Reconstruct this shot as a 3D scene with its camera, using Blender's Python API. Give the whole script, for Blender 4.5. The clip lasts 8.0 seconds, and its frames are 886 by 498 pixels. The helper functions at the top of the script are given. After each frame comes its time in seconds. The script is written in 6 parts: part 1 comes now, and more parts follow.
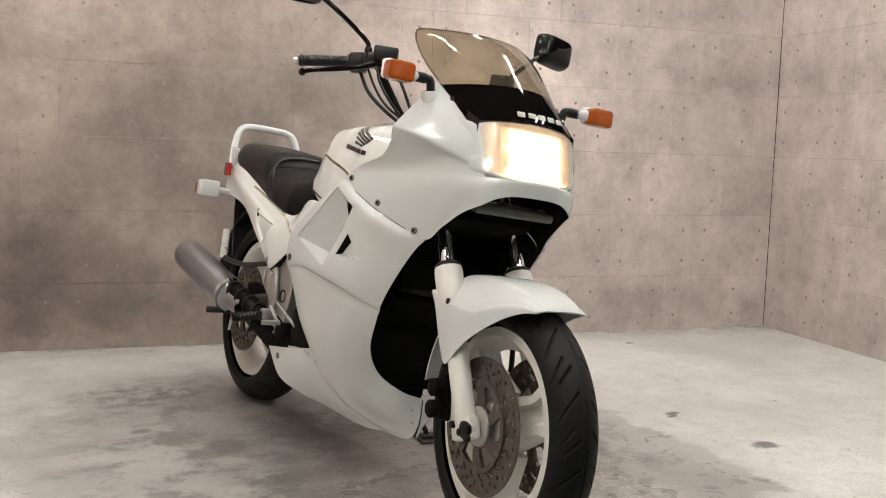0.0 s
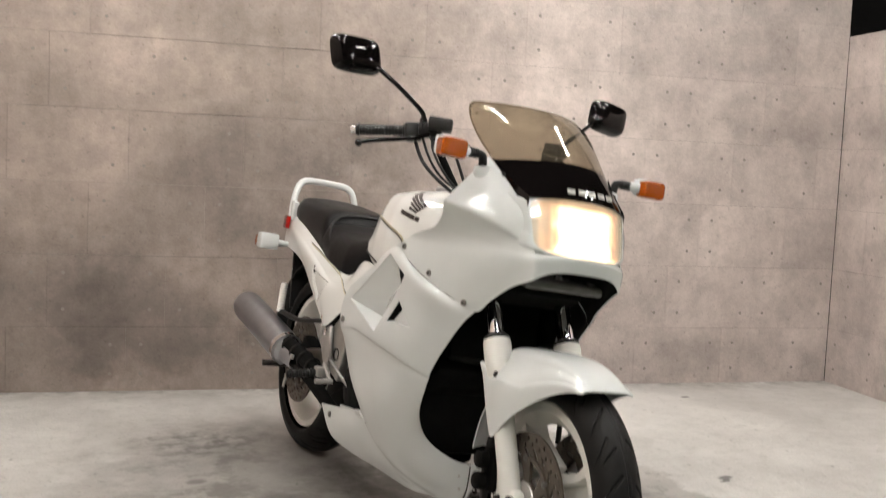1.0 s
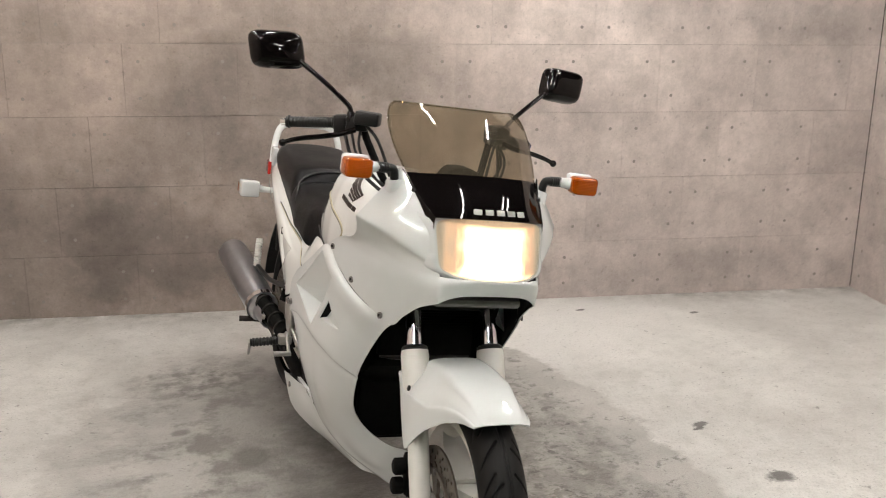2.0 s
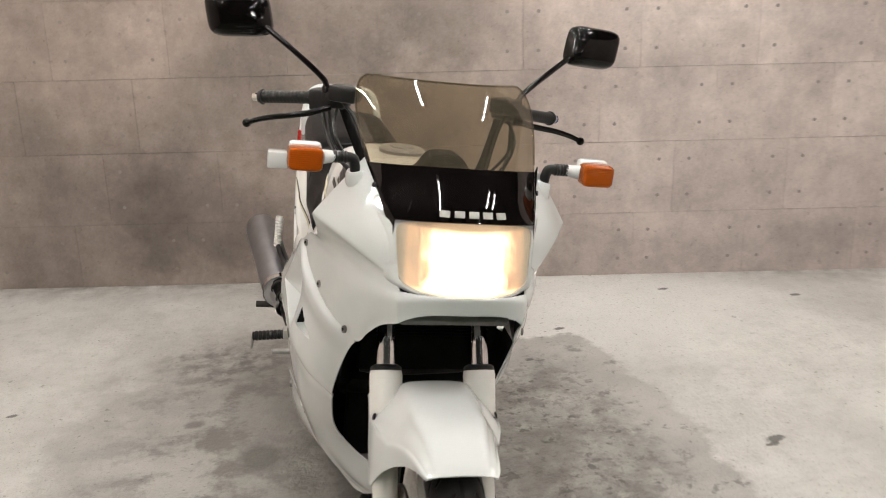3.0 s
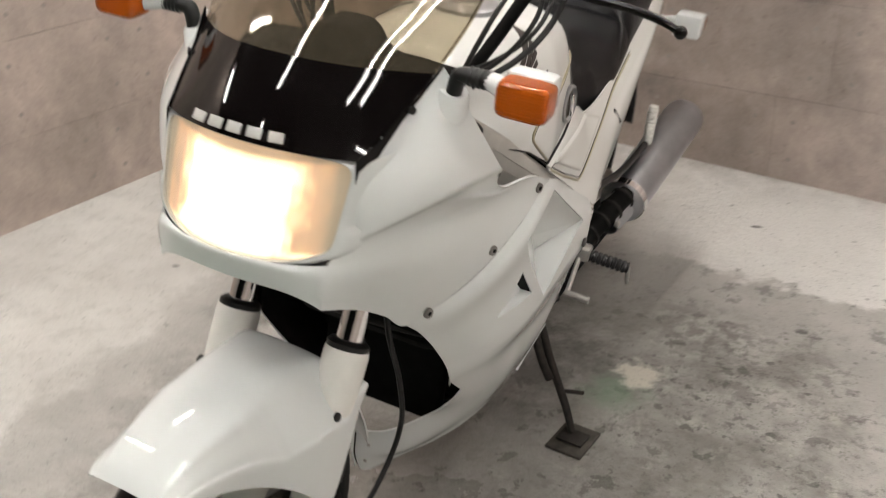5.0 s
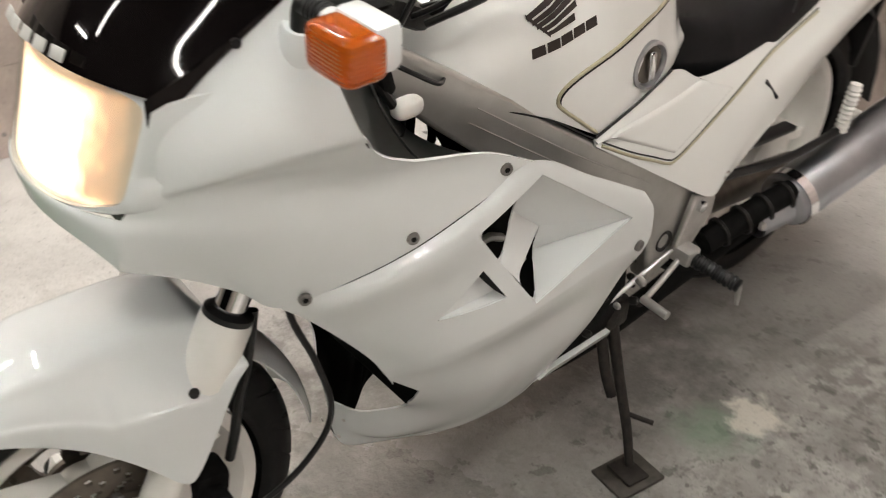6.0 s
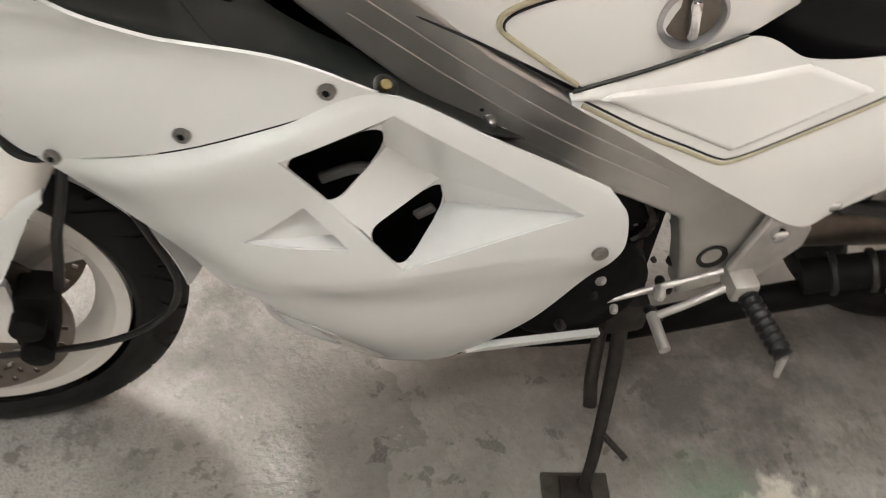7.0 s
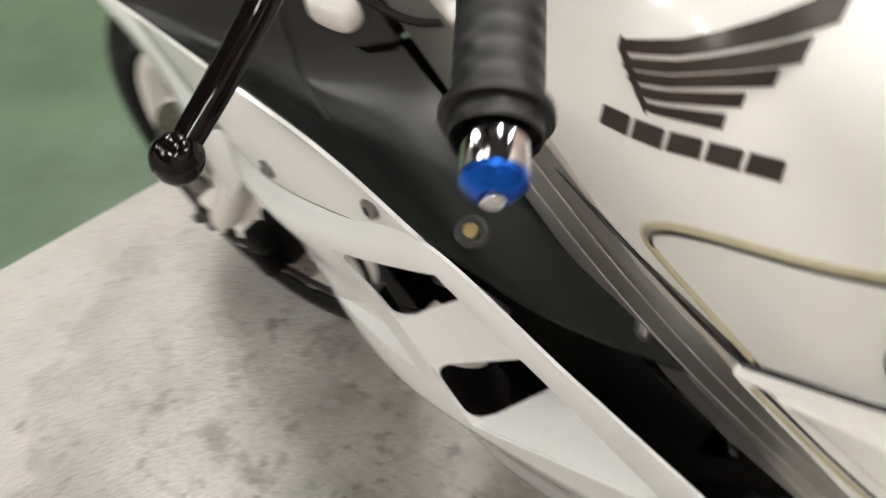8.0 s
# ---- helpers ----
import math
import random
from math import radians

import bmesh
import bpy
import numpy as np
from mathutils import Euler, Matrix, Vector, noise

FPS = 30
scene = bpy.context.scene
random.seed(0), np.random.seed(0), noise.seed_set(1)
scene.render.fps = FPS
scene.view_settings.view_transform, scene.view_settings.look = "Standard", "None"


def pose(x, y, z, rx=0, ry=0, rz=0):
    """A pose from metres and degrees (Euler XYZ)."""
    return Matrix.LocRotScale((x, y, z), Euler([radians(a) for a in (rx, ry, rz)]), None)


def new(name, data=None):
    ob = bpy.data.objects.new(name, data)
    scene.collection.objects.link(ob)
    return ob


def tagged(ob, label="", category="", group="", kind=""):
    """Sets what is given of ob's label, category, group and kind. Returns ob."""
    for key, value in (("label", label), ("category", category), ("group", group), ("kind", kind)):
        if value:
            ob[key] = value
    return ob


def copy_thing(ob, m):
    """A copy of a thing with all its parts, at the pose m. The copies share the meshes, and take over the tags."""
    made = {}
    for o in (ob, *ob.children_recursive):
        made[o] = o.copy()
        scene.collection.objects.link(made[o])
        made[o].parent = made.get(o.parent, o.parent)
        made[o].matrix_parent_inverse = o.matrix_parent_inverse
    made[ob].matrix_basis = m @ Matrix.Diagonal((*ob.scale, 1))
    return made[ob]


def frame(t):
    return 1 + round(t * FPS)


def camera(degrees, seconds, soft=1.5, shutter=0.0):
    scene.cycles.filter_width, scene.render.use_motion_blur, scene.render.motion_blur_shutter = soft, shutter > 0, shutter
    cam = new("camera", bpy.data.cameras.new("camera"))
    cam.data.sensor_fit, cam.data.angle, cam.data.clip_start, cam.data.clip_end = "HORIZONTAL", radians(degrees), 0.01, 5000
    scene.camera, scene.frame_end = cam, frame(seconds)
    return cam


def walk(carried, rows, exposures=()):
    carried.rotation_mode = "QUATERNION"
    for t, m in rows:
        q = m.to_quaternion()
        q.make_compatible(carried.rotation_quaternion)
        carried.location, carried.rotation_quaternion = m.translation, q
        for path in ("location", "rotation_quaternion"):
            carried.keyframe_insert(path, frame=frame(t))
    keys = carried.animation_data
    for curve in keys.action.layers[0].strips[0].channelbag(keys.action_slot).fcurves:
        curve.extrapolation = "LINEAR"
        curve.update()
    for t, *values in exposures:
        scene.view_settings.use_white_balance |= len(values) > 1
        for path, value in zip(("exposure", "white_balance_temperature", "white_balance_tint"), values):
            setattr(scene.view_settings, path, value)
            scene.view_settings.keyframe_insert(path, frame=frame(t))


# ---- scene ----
cam = camera(49.55, 8.0, soft=1.0, shutter=0.4)
# seconds, eye x y z, yaw, pitch, roll
ROWS = [
    (0.0, -1.1529, -1.7419, 0.8781, -31.349, -5.996, 1.745),
    (0.5, -1.1542, -1.7388, 0.8776, -30.897, -5.691, 1.636),
    (1.0, -1.1461, -1.7722, 0.9861, -27.649, -4.562, 2.483),
    (1.2, -1.1161, -1.7685, 1.1125, -27.454, -8.017, 3.445),
    (2.3, -0.6036, -1.8785, 1.4378, -18.859, -16.311, -2.007),
    (2.5, -0.5268, -1.8423, 1.4247, -16.749, -17.317, -3.362),
    (3.0, -0.2944, -1.6022, 1.4358, -13.214, -18.598, -1.352),
    (3.5, 0.0362, -1.4679, 1.4233, -2.921, -20.545, -2.746),
    (4.0, 0.3143, -1.3068, 1.4114, 5.717, -21.904, -2.077),
    (4.5, 0.5212, -1.0597, 1.3735, 13.387, -25.070, -2.437),
    (5.0, 0.7941, -0.8386, 1.3271, 26.864, -28.206, -3.015),
    (5.2, 0.8958, -0.7373, 1.3359, 32.371, -30.879, -3.566),
    (6.3, 1.0609, -0.0970, 1.2077, 58.879, -34.516, -1.034),
    (6.5, 1.0838, 0.0450, 1.2173, 65.610, -38.063, 0.548),
    (7.0, 0.9975, 0.3238, 1.1653, 77.250, -42.688, 2.926),
    (7.5, 0.8005, 0.5167, 1.1506, 92.158, -48.532, 3.394),
    (8.0, 0.6554, 0.6595, 1.1757, 126.896, -48.860, -2.372),
]


def aim(x, y, z, yaw, pitch, roll):
    """A camera pose from its eye and turn."""
    return pose(x, y, z, 0, 0, yaw) @ pose(0, 0, 0, 90 + pitch, 0, 0) @ pose(0, 0, 0, 0, 0, roll)


walk(cam, [(t, aim(x, y, z, a, b, c)) for t, x, y, z, a, b, c in ROWS],
     [(0.0, 0.03), (3.0, 0.0), (4.5, 0.0), (5.0, -0.02), (6.3, 0.16), (7.5, 0.36), (8.0, 0.26)])
LEAN = 7.92

from mathutils.bvhtree import BVHTree

# ---- light ----
world = bpy.data.worlds.new("World")
scene.world = world
world.use_nodes = True
world.node_tree.nodes["Background"].inputs[0].default_value = (0.8, 0.85, 1.0, 1)
world.node_tree.nodes["Background"].inputs[1].default_value = 0.005
TUBE_POWER = 178.0


# ---- materials ----
def material(name):
    m = bpy.data.materials.new(name)
    m.use_nodes = True
    nt = m.node_tree
    return m, nt, nt.nodes["Principled BSDF"]


def node(nt, kind, **values):
    n = nt.nodes.new(kind)
    for key, value in values.items():
        n.inputs[key.replace("_", " ")].default_value = value
    return n


def noise_ramp(nt, scale, stops, detail=6.0, rough=0.6, placed=False):
    """A noise whose value picks a colour between the stops; placed: it runs on from thing to thing."""
    co = nt.nodes.new("ShaderNodeNewGeometry" if placed else "ShaderNodeTexCoord")
    n = node(nt, "ShaderNodeTexNoise", Scale=scale, Detail=detail, Roughness=rough)
    nt.links.new(co.outputs["Position" if placed else "Object"], n.inputs["Vector"])
    r = nt.nodes.new("ShaderNodeValToRGB")
    els = r.color_ramp.elements
    while len(els) < len(stops):
        els.new(0.5)
    for el, (at, col) in zip(els, stops):
        el.position, el.color = at, (*col, 1)
    nt.links.new(n.outputs["Fac"], r.inputs["Fac"])
    return n, r


def bump(nt, bsdf, source, strength, distance=0.002):
    b = node(nt, "ShaderNodeBump", Strength=strength, Distance=distance)
    nt.links.new(source, b.inputs["Height"])
    nt.links.new(b.outputs["Normal"], bsdf.inputs["Normal"])


def surface(name, low, high, rough, metal=0.0, scale=30.0, grain=0.0, coat=0.0, wear=None, spec=0.5):
    """A plain worn surface: colour between low and high, uneven gloss, fine relief."""
    m, nt, b = material(name)
    n, r = noise_ramp(nt, scale, [(0.3, low), (0.7, high)])
    nt.links.new(r.outputs["Color"], b.inputs["Base Color"])
    b.inputs["Metallic"].default_value = metal
    b.inputs["Coat Weight"].default_value = coat
    b.inputs["Specular IOR Level"].default_value = spec
    b.inputs["Coat Roughness"].default_value = 0.04
    g = nt.nodes.new("ShaderNodeMapRange")
    g.inputs["To Min"].default_value, g.inputs["To Max"].default_value = rough * 0.8, min(1.0, rough * 1.25)
    n2 = node(nt, "ShaderNodeTexNoise", Scale=scale * 0.25, Detail=4.0)
    nt.links.new(n2.outputs["Fac"], g.inputs["Value"])
    nt.links.new(g.outputs["Result"], b.inputs["Roughness"])
    if grain:
        n3 = node(nt, "ShaderNodeTexNoise", Scale=wear or 400.0, Detail=2.0)
        co = nt.nodes.new("ShaderNodeTexCoord")
        nt.links.new(co.outputs["Object"], n3.inputs["Vector"])
        bump(nt, b, n3.outputs["Fac"], grain, 0.001)
    return m


WHITE = surface("white_paint", (0.66, 0.685, 0.685), (0.70, 0.725, 0.725), 0.035, coat=0.3, scale=6)
CREAM = surface("tank_paint", (0.74, 0.75, 0.732), (0.78, 0.79, 0.772), 0.04, coat=0.3, scale=6)
FORK = surface("fork_paint", (0.76, 0.75, 0.71), (0.82, 0.81, 0.775), 0.35, scale=20, grain=0.05)
BLACK = surface("black_plastic", (0.005, 0.005, 0.0055), (0.010, 0.010, 0.010), 0.4, scale=40, grain=0.1, spec=0.35)
GLOSS = surface("gloss_black", (0.003, 0.0022, 0.0022), (0.005, 0.004, 0.004), 0.05, coat=0.38, scale=15, spec=0.05)
MATT = surface("matt_black", (0.0025, 0.0025, 0.0025), (0.006, 0.0058, 0.0055), 0.7, scale=35, grain=0.2, spec=0.10)
GREY = surface("grey_liner", (0.010, 0.0125, 0.0115), (0.018, 0.0215, 0.020), 0.30, scale=12, grain=0.1)
RUBBER = surface("tyre_rubber", (0.004, 0.004, 0.004), (0.009, 0.0087, 0.0085), 0.55, scale=25, grain=0.25, spec=0.2)
VINYL = surface("seat_vinyl", (0.004, 0.004, 0.0045), (0.008, 0.008, 0.009), 0.33, scale=18, grain=0.35, wear=900.0, spec=0.14)
CHROME = surface("chrome", (0.75, 0.75, 0.76), (0.85, 0.85, 0.86), 0.08, metal=1.0, scale=20)
ALLOY = surface("alloy", (0.40, 0.39, 0.375), (0.56, 0.55, 0.53), 0.40, metal=0.7, scale=25, grain=0.15)
STEEL = surface("disc_steel", (0.11, 0.095, 0.08), (0.18, 0.155, 0.13), 0.38, metal=0.8, scale=30, grain=0.1)
SILENCER = surface("silencer_metal", (0.36, 0.375, 0.405), (0.46, 0.475, 0.505), 0.34, metal=1.0, scale=14, grain=0.1)
BRASS = surface("brass", (0.20, 0.15, 0.07), (0.30, 0.23, 0.11), 0.3, metal=0.9, scale=60)
SCREW = surface("screw_zinc", (0.14, 0.135, 0.13), (0.24, 0.23, 0.22), 0.4, metal=0.7, scale=200)
DARKMETAL = surface("dark_metal", (0.012, 0.0115, 0.011), (0.03, 0.029, 0.027), 0.5, metal=0.6, scale=30, grain=0.3)
RUSTY = surface("worn_iron", (0.010, 0.009, 0.008), (0.032, 0.027, 0.023), 0.6, metal=0.4, scale=60, grain=0.3)
PADTOP = surface("worn_pad_metal", (0.035, 0.032, 0.027), (0.085, 0.077, 0.065), 0.55, metal=0.3, scale=45, grain=0.3)
BLUE = surface("blue_anodised", (0.0, 0.06, 0.42), (0.01, 0.12, 0.55), 0.25, metal=0.8, scale=20)
BROWN = surface("emblem_ink", (0.014, 0.009, 0.007), (0.024, 0.015, 0.012), 0.35, scale=40)
SILVER = surface("silver_mark", (0.42, 0.42, 0.40), (0.52, 0.52, 0.50), 0.5, metal=0.1, scale=40)
OCHRE = surface("gold_stripe", (0.36, 0.33, 0.22), (0.44, 0.41, 0.29), 0.35, scale=60)
BRUSHED = surface("brushed_alloy", (0.44, 0.432, 0.41), (0.56, 0.55, 0.53), 0.33, metal=0.78, scale=12, grain=0.1)
INTAKE = surface("smoked_plastic", (0.10, 0.096, 0.092), (0.15, 0.145, 0.14), 0.25, scale=15)
DIAL = surface("tap_metal", (0.30, 0.30, 0.31), (0.42, 0.42, 0.43), 0.3, metal=0.6, scale=30)


def lens_material(name, tint, depth):
    m, nt, b = material(name)
    b.inputs["Base Color"].default_value = (*tint, 1)
    b.inputs["Roughness"].default_value = 0.12
    b.inputs["Transmission Weight"].default_value = depth
    w = node(nt, "ShaderNodeTexWave", Scale=85.0, Distortion=0.0)
    w.bands_direction = "Z"
    co = nt.nodes.new("ShaderNodeTexCoord")
    nt.links.new(co.outputs["Object"], w.inputs["Vector"])
    bump(nt, b, w.outputs["Fac"], 0.3, 0.001)
    return m


AMBER = lens_material("amber_lens", (0.72, 0.145, 0.008), 0.6)
RED = lens_material("red_lens", (0.45, 0.02, 0.015), 0.2)


def sheet_glass(name, tint, gloss, haze=0.0, veil_tint=(0.3, 0.26, 0.2)):
    """A thin tinted sheet: light passes straight through, and the surface mirrors at its edges; haze paints in a veil
    of reflected room light.
    """
    m, nt, b = material(name)
    nt.nodes.remove(b)
    clear = nt.nodes.new("ShaderNodeBsdfTransparent")
    clear.inputs["Color"].default_value = (*tint, 1)
    shine = nt.nodes.new("ShaderNodeBsdfGlossy")
    shine.inputs["Roughness"].default_value = gloss
    mix = nt.nodes.new("ShaderNodeMixShader")
    lw = nt.nodes.new("ShaderNodeLayerWeight")
    p5 = nt.nodes.new("ShaderNodeMath")
    p5.operation = "POWER"
    p5.inputs[1].default_value = 5.0
    nt.links.new(lw.outputs["Facing"], p5.inputs[0])
    f = nt.nodes.new("ShaderNodeMath")
    f.operation = "MULTIPLY_ADD"
    f.inputs[1].default_value, f.inputs[2].default_value = 0.9, 0.045
    nt.links.new(p5.outputs[0], f.inputs[0])
    nt.links.new(f.outputs[0], mix.inputs[0])
    body = clear.outputs[0]
    if haze:
        dull = nt.nodes.new("ShaderNodeBsdfDiffuse")
        dull.inputs["Color"].default_value = (*veil_tint, 1)
        veil = node(nt, "ShaderNodeMixShader")
        veil.inputs[0].default_value = haze
        nt.links.new(body, veil.inputs[1])
        nt.links.new(dull.outputs[0], veil.inputs[2])
        body = veil.outputs[0]
    nt.links.new(body, mix.inputs[1])
    nt.links.new(shine.outputs[0], mix.inputs[2])
    nt.links.new(mix.outputs[0], nt.nodes["Material Output"].inputs["Surface"])
    return m


SMOKE = sheet_glass("smoked_screen", (0.745, 0.70, 0.615), 0.02, haze=0.085)
CLEAR = sheet_glass("lamp_glass", (0.96, 0.95, 0.92), 0.03)


def glow(name, colour, strength):
    m, nt, b = material(name)
    b.inputs["Base Color"].default_value = (0.8, 0.8, 0.8, 1)
    b.inputs["Emission Color"].default_value = (*colour, 1)
    b.inputs["Emission Strength"].default_value = strength
    return m


TUBE = glow("light_tube", (1.0, 0.955, 0.89), TUBE_POWER)


def lit_lens():
    """The fluted lamp lens: white in the bulb's beam, warm and weaker towards the ends."""
    m, nt, b = material("lit_lens")
    b.inputs["Base Color"].default_value = (0.75, 0.70, 0.62, 1)
    b.inputs["Roughness"].default_value = 0.2
    co = nt.nodes.new("ShaderNodeTexCoord")
    sep = nt.nodes.new("ShaderNodeSeparateXYZ")
    nt.links.new(co.outputs["Object"], sep.inputs[0])

    def op(kind, a, c):
        x = nt.nodes.new("ShaderNodeMath")
        x.operation = kind
        for sock, v in zip(x.inputs, (a, c)):
            if isinstance(v, float):
                sock.default_value = v
            else:
                nt.links.new(v, sock)
        return x.outputs[0]

    def ramp(v, lo, hi, a, c):
        r = nt.nodes.new("ShaderNodeMapRange")
        r.interpolation_type = "SMOOTHSTEP"
        for k, q in (("From Min", lo), ("From Max", hi), ("To Min", a), ("To Max", c)):
            r.inputs[k].default_value = q
        nt.links.new(v, r.inputs["Value"])
        return r.outputs["Result"]

    def spots(sx, sz, scale):
        mp = nt.nodes.new("ShaderNodeMapping")
        mp.inputs["Scale"].default_value = (sx, 0, sz)
        nt.links.new(co.outputs["Object"], mp.inputs["Vector"])
        n = node(nt, "ShaderNodeTexNoise", Scale=scale, Detail=3.0)
        nt.links.new(mp.outputs[0], n.inputs["Vector"])
        return n.outputs["Fac"]

    ax = op("DIVIDE", op("ABSOLUTE", sep.outputs["X"], 0.0), 0.120)
    az = op("DIVIDE", op("SUBTRACT", sep.outputs["Z"], 0.872), 0.058)
    d = op("ADD", ax, op("MULTIPLY", op("SUBTRACT", spots(1.0, 0.6, 45.0), 0.5), 0.50))
    d = op("ADD", d, op("MULTIPLY", op("SUBTRACT", spots(1.0, 0.04, 160.0), 0.5), 0.22))
    beam = ramp(d, 0.40, 0.80, 1.0, 0.0)
    foot = op("MULTIPLY", ramp(az, -0.95, -0.72, 0.55, 0.0), ramp(ax, 0.70, 0.95, 1.0, 0.0))
    head = ramp(az, 0.60, 0.98, 1.0, 0.40)
    beam = op("MAXIMUM", op("MULTIPLY", beam, head), foot)
    col = nt.nodes.new("ShaderNodeMix")
    col.data_type = "RGBA"
    col.inputs[6].default_value, col.inputs[7].default_value = (1.0, 0.50, 0.22, 1), (1.0, 0.86, 0.64, 1)
    nt.links.new(beam, col.inputs[0])
    nt.links.new(col.outputs[2], b.inputs["Emission Color"])
    side = op("MULTIPLY", ramp(spots(1.0, 0.3, 70.0), 0.35, 0.65, 0.75, 1.15), ramp(ax, 0.86, 1.02, 0.50, 0.28))
    rim = ramp(op("MAXIMUM", ax, op("ABSOLUTE", az, 0.0)), 0.88, 0.99, 1.0, 0.30)
    nt.links.new(op("MULTIPLY", op("ADD", op("MULTIPLY", beam, 2.6), side), rim), b.inputs["Emission Strength"])
    return m


LAMP = glow("lamp_filament", (1.0, 0.86, 0.62), 30.0)
LAMP_LENS = lit_lens()


def concrete_floor():
    m, nt, b = material("worn_floor")
    co = nt.nodes.new("ShaderNodeNewGeometry")

    def spots(scale, lo, hi, detail=8.0, rough=0.6, w=0.0):
        n = node(nt, "ShaderNodeTexNoise", Scale=scale, Detail=detail, Roughness=rough)
        mp = nt.nodes.new("ShaderNodeMapping")
        mp.inputs["Location"].default_value = (w, w * 0.7, 0)
        nt.links.new(co.outputs["Position"], mp.inputs["Vector"])
        nt.links.new(mp.outputs[0], n.inputs["Vector"])
        r = nt.nodes.new("ShaderNodeMapRange")
        r.inputs["From Min"].default_value, r.inputs["From Max"].default_value = lo, hi
        nt.links.new(n.outputs["Fac"], r.inputs["Value"])
        return r.outputs["Result"]

    def blend(fac, a, c, kind="MIX"):
        x = nt.nodes.new("ShaderNodeMix")
        x.data_type, x.blend_type = "RGBA", kind
        for sock, v in ((x.inputs[0], fac), (x.inputs[6], a), (x.inputs[7], c)):
            if isinstance(v, (tuple, float)):
                sock.default_value = (*v, 1) if isinstance(v, tuple) else v
            else:
                nt.links.new(v, sock)
        return x.outputs[2]

    def times(a, c, op="MULTIPLY"):
        x = nt.nodes.new("ShaderNodeMath")
        x.operation, x.use_clamp = op, True
        for sock, v in ((x.inputs[0], a), (x.inputs[1], c)):
            if isinstance(v, float):
                sock.default_value = v
            else:
                nt.links.new(v, sock)
        return x.outputs[0]

    def patch(cx, cy, rx, ry, soft, wobble, boxy=False):
        """1 inside an uneven patch round a place of the floor, 0 outside it."""
        mp = nt.nodes.new("ShaderNodeMapping")
        mp.inputs["Location"].default_value = (-cx / rx, -cy / ry, 0)
        mp.inputs["Scale"].default_value = (1 / rx, 1 / ry, 0)
        nt.links.new(co.outputs["Position"], mp.inputs["Vector"])
        ln = nt.nodes.new("ShaderNodeVectorMath")
        ln.operation = "LENGTH"
        if boxy:
            # squarer than an ellipse: each half-way squared before the length is taken, and the root of it after
            sq = nt.nodes.new("ShaderNodeVectorMath")
            sq.operation = "MULTIPLY"
            nt.links.new(mp.outputs[0], sq.inputs[0])
            nt.links.new(mp.outputs[0], sq.inputs[1])
            nt.links.new(sq.outputs[0], ln.inputs[0])
            root = nt.nodes.new("ShaderNodeMath")
            root.operation = "SQRT"
            nt.links.new(ln.outputs["Value"], root.inputs[0])
            far = root.outputs[0]
        else:
            nt.links.new(mp.outputs[0], ln.inputs[0])
            far = ln.outputs["Value"]
        n = node(nt, "ShaderNodeTexNoise", Scale=max(5.0, 0.9 / max(rx, ry)), Detail=6.0, Roughness=0.62)
        nt.links.new(co.outputs["Position"], n.inputs["Vector"])
        add = nt.nodes.new("ShaderNodeMath")
        add.operation = "MULTIPLY_ADD"
        add.inputs[1].default_value = wobble
        nt.links.new(n.outputs["Fac"], add.inputs[0])
        nt.links.new(far, add.inputs[2])
        r = nt.nodes.new("ShaderNodeMapRange")
        r.inputs["From Min"].default_value = 1.0 + wobble * 0.5 + soft
        r.inputs["From Max"].default_value = 1.0 + wobble * 0.5 - soft
        nt.links.new(add.outputs[0], r.inputs["Value"])
        return r.outputs["Result"]

    base = blend(spots(1.3, 0.36, 0.64), (0.56, 0.545, 0.525), (0.74, 0.725, 0.70))
    base = blend(times(spots(2.6, 0.40, 0.66, detail=10.0, rough=0.55, w=3.0), 0.42), base, (0.46, 0.445, 0.425))
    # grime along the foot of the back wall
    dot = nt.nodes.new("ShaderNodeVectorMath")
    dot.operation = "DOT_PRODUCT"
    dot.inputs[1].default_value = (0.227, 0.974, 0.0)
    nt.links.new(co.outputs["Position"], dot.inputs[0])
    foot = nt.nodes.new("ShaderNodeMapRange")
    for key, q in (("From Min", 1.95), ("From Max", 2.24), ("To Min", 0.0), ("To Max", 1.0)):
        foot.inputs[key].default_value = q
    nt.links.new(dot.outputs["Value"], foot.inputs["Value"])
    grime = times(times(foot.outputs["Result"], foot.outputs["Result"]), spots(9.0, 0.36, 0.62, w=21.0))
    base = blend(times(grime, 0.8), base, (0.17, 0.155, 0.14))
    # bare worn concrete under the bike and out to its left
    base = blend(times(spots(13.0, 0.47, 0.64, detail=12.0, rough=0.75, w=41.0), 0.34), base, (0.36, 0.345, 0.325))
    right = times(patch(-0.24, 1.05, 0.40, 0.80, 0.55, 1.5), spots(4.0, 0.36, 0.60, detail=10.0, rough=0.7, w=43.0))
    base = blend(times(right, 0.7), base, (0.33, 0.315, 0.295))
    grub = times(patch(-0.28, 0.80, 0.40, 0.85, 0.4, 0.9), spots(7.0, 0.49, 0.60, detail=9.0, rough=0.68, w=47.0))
    # paler towards the back corner: the stronger light there is put into the colour
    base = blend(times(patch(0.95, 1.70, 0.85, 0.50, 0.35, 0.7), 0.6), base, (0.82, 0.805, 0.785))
    # worn zone, darkened further so its colour takes in the bike's shade
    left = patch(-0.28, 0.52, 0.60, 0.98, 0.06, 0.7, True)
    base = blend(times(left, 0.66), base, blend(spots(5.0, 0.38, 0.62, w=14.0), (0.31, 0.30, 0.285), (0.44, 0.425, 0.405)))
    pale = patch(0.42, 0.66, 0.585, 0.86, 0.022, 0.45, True)
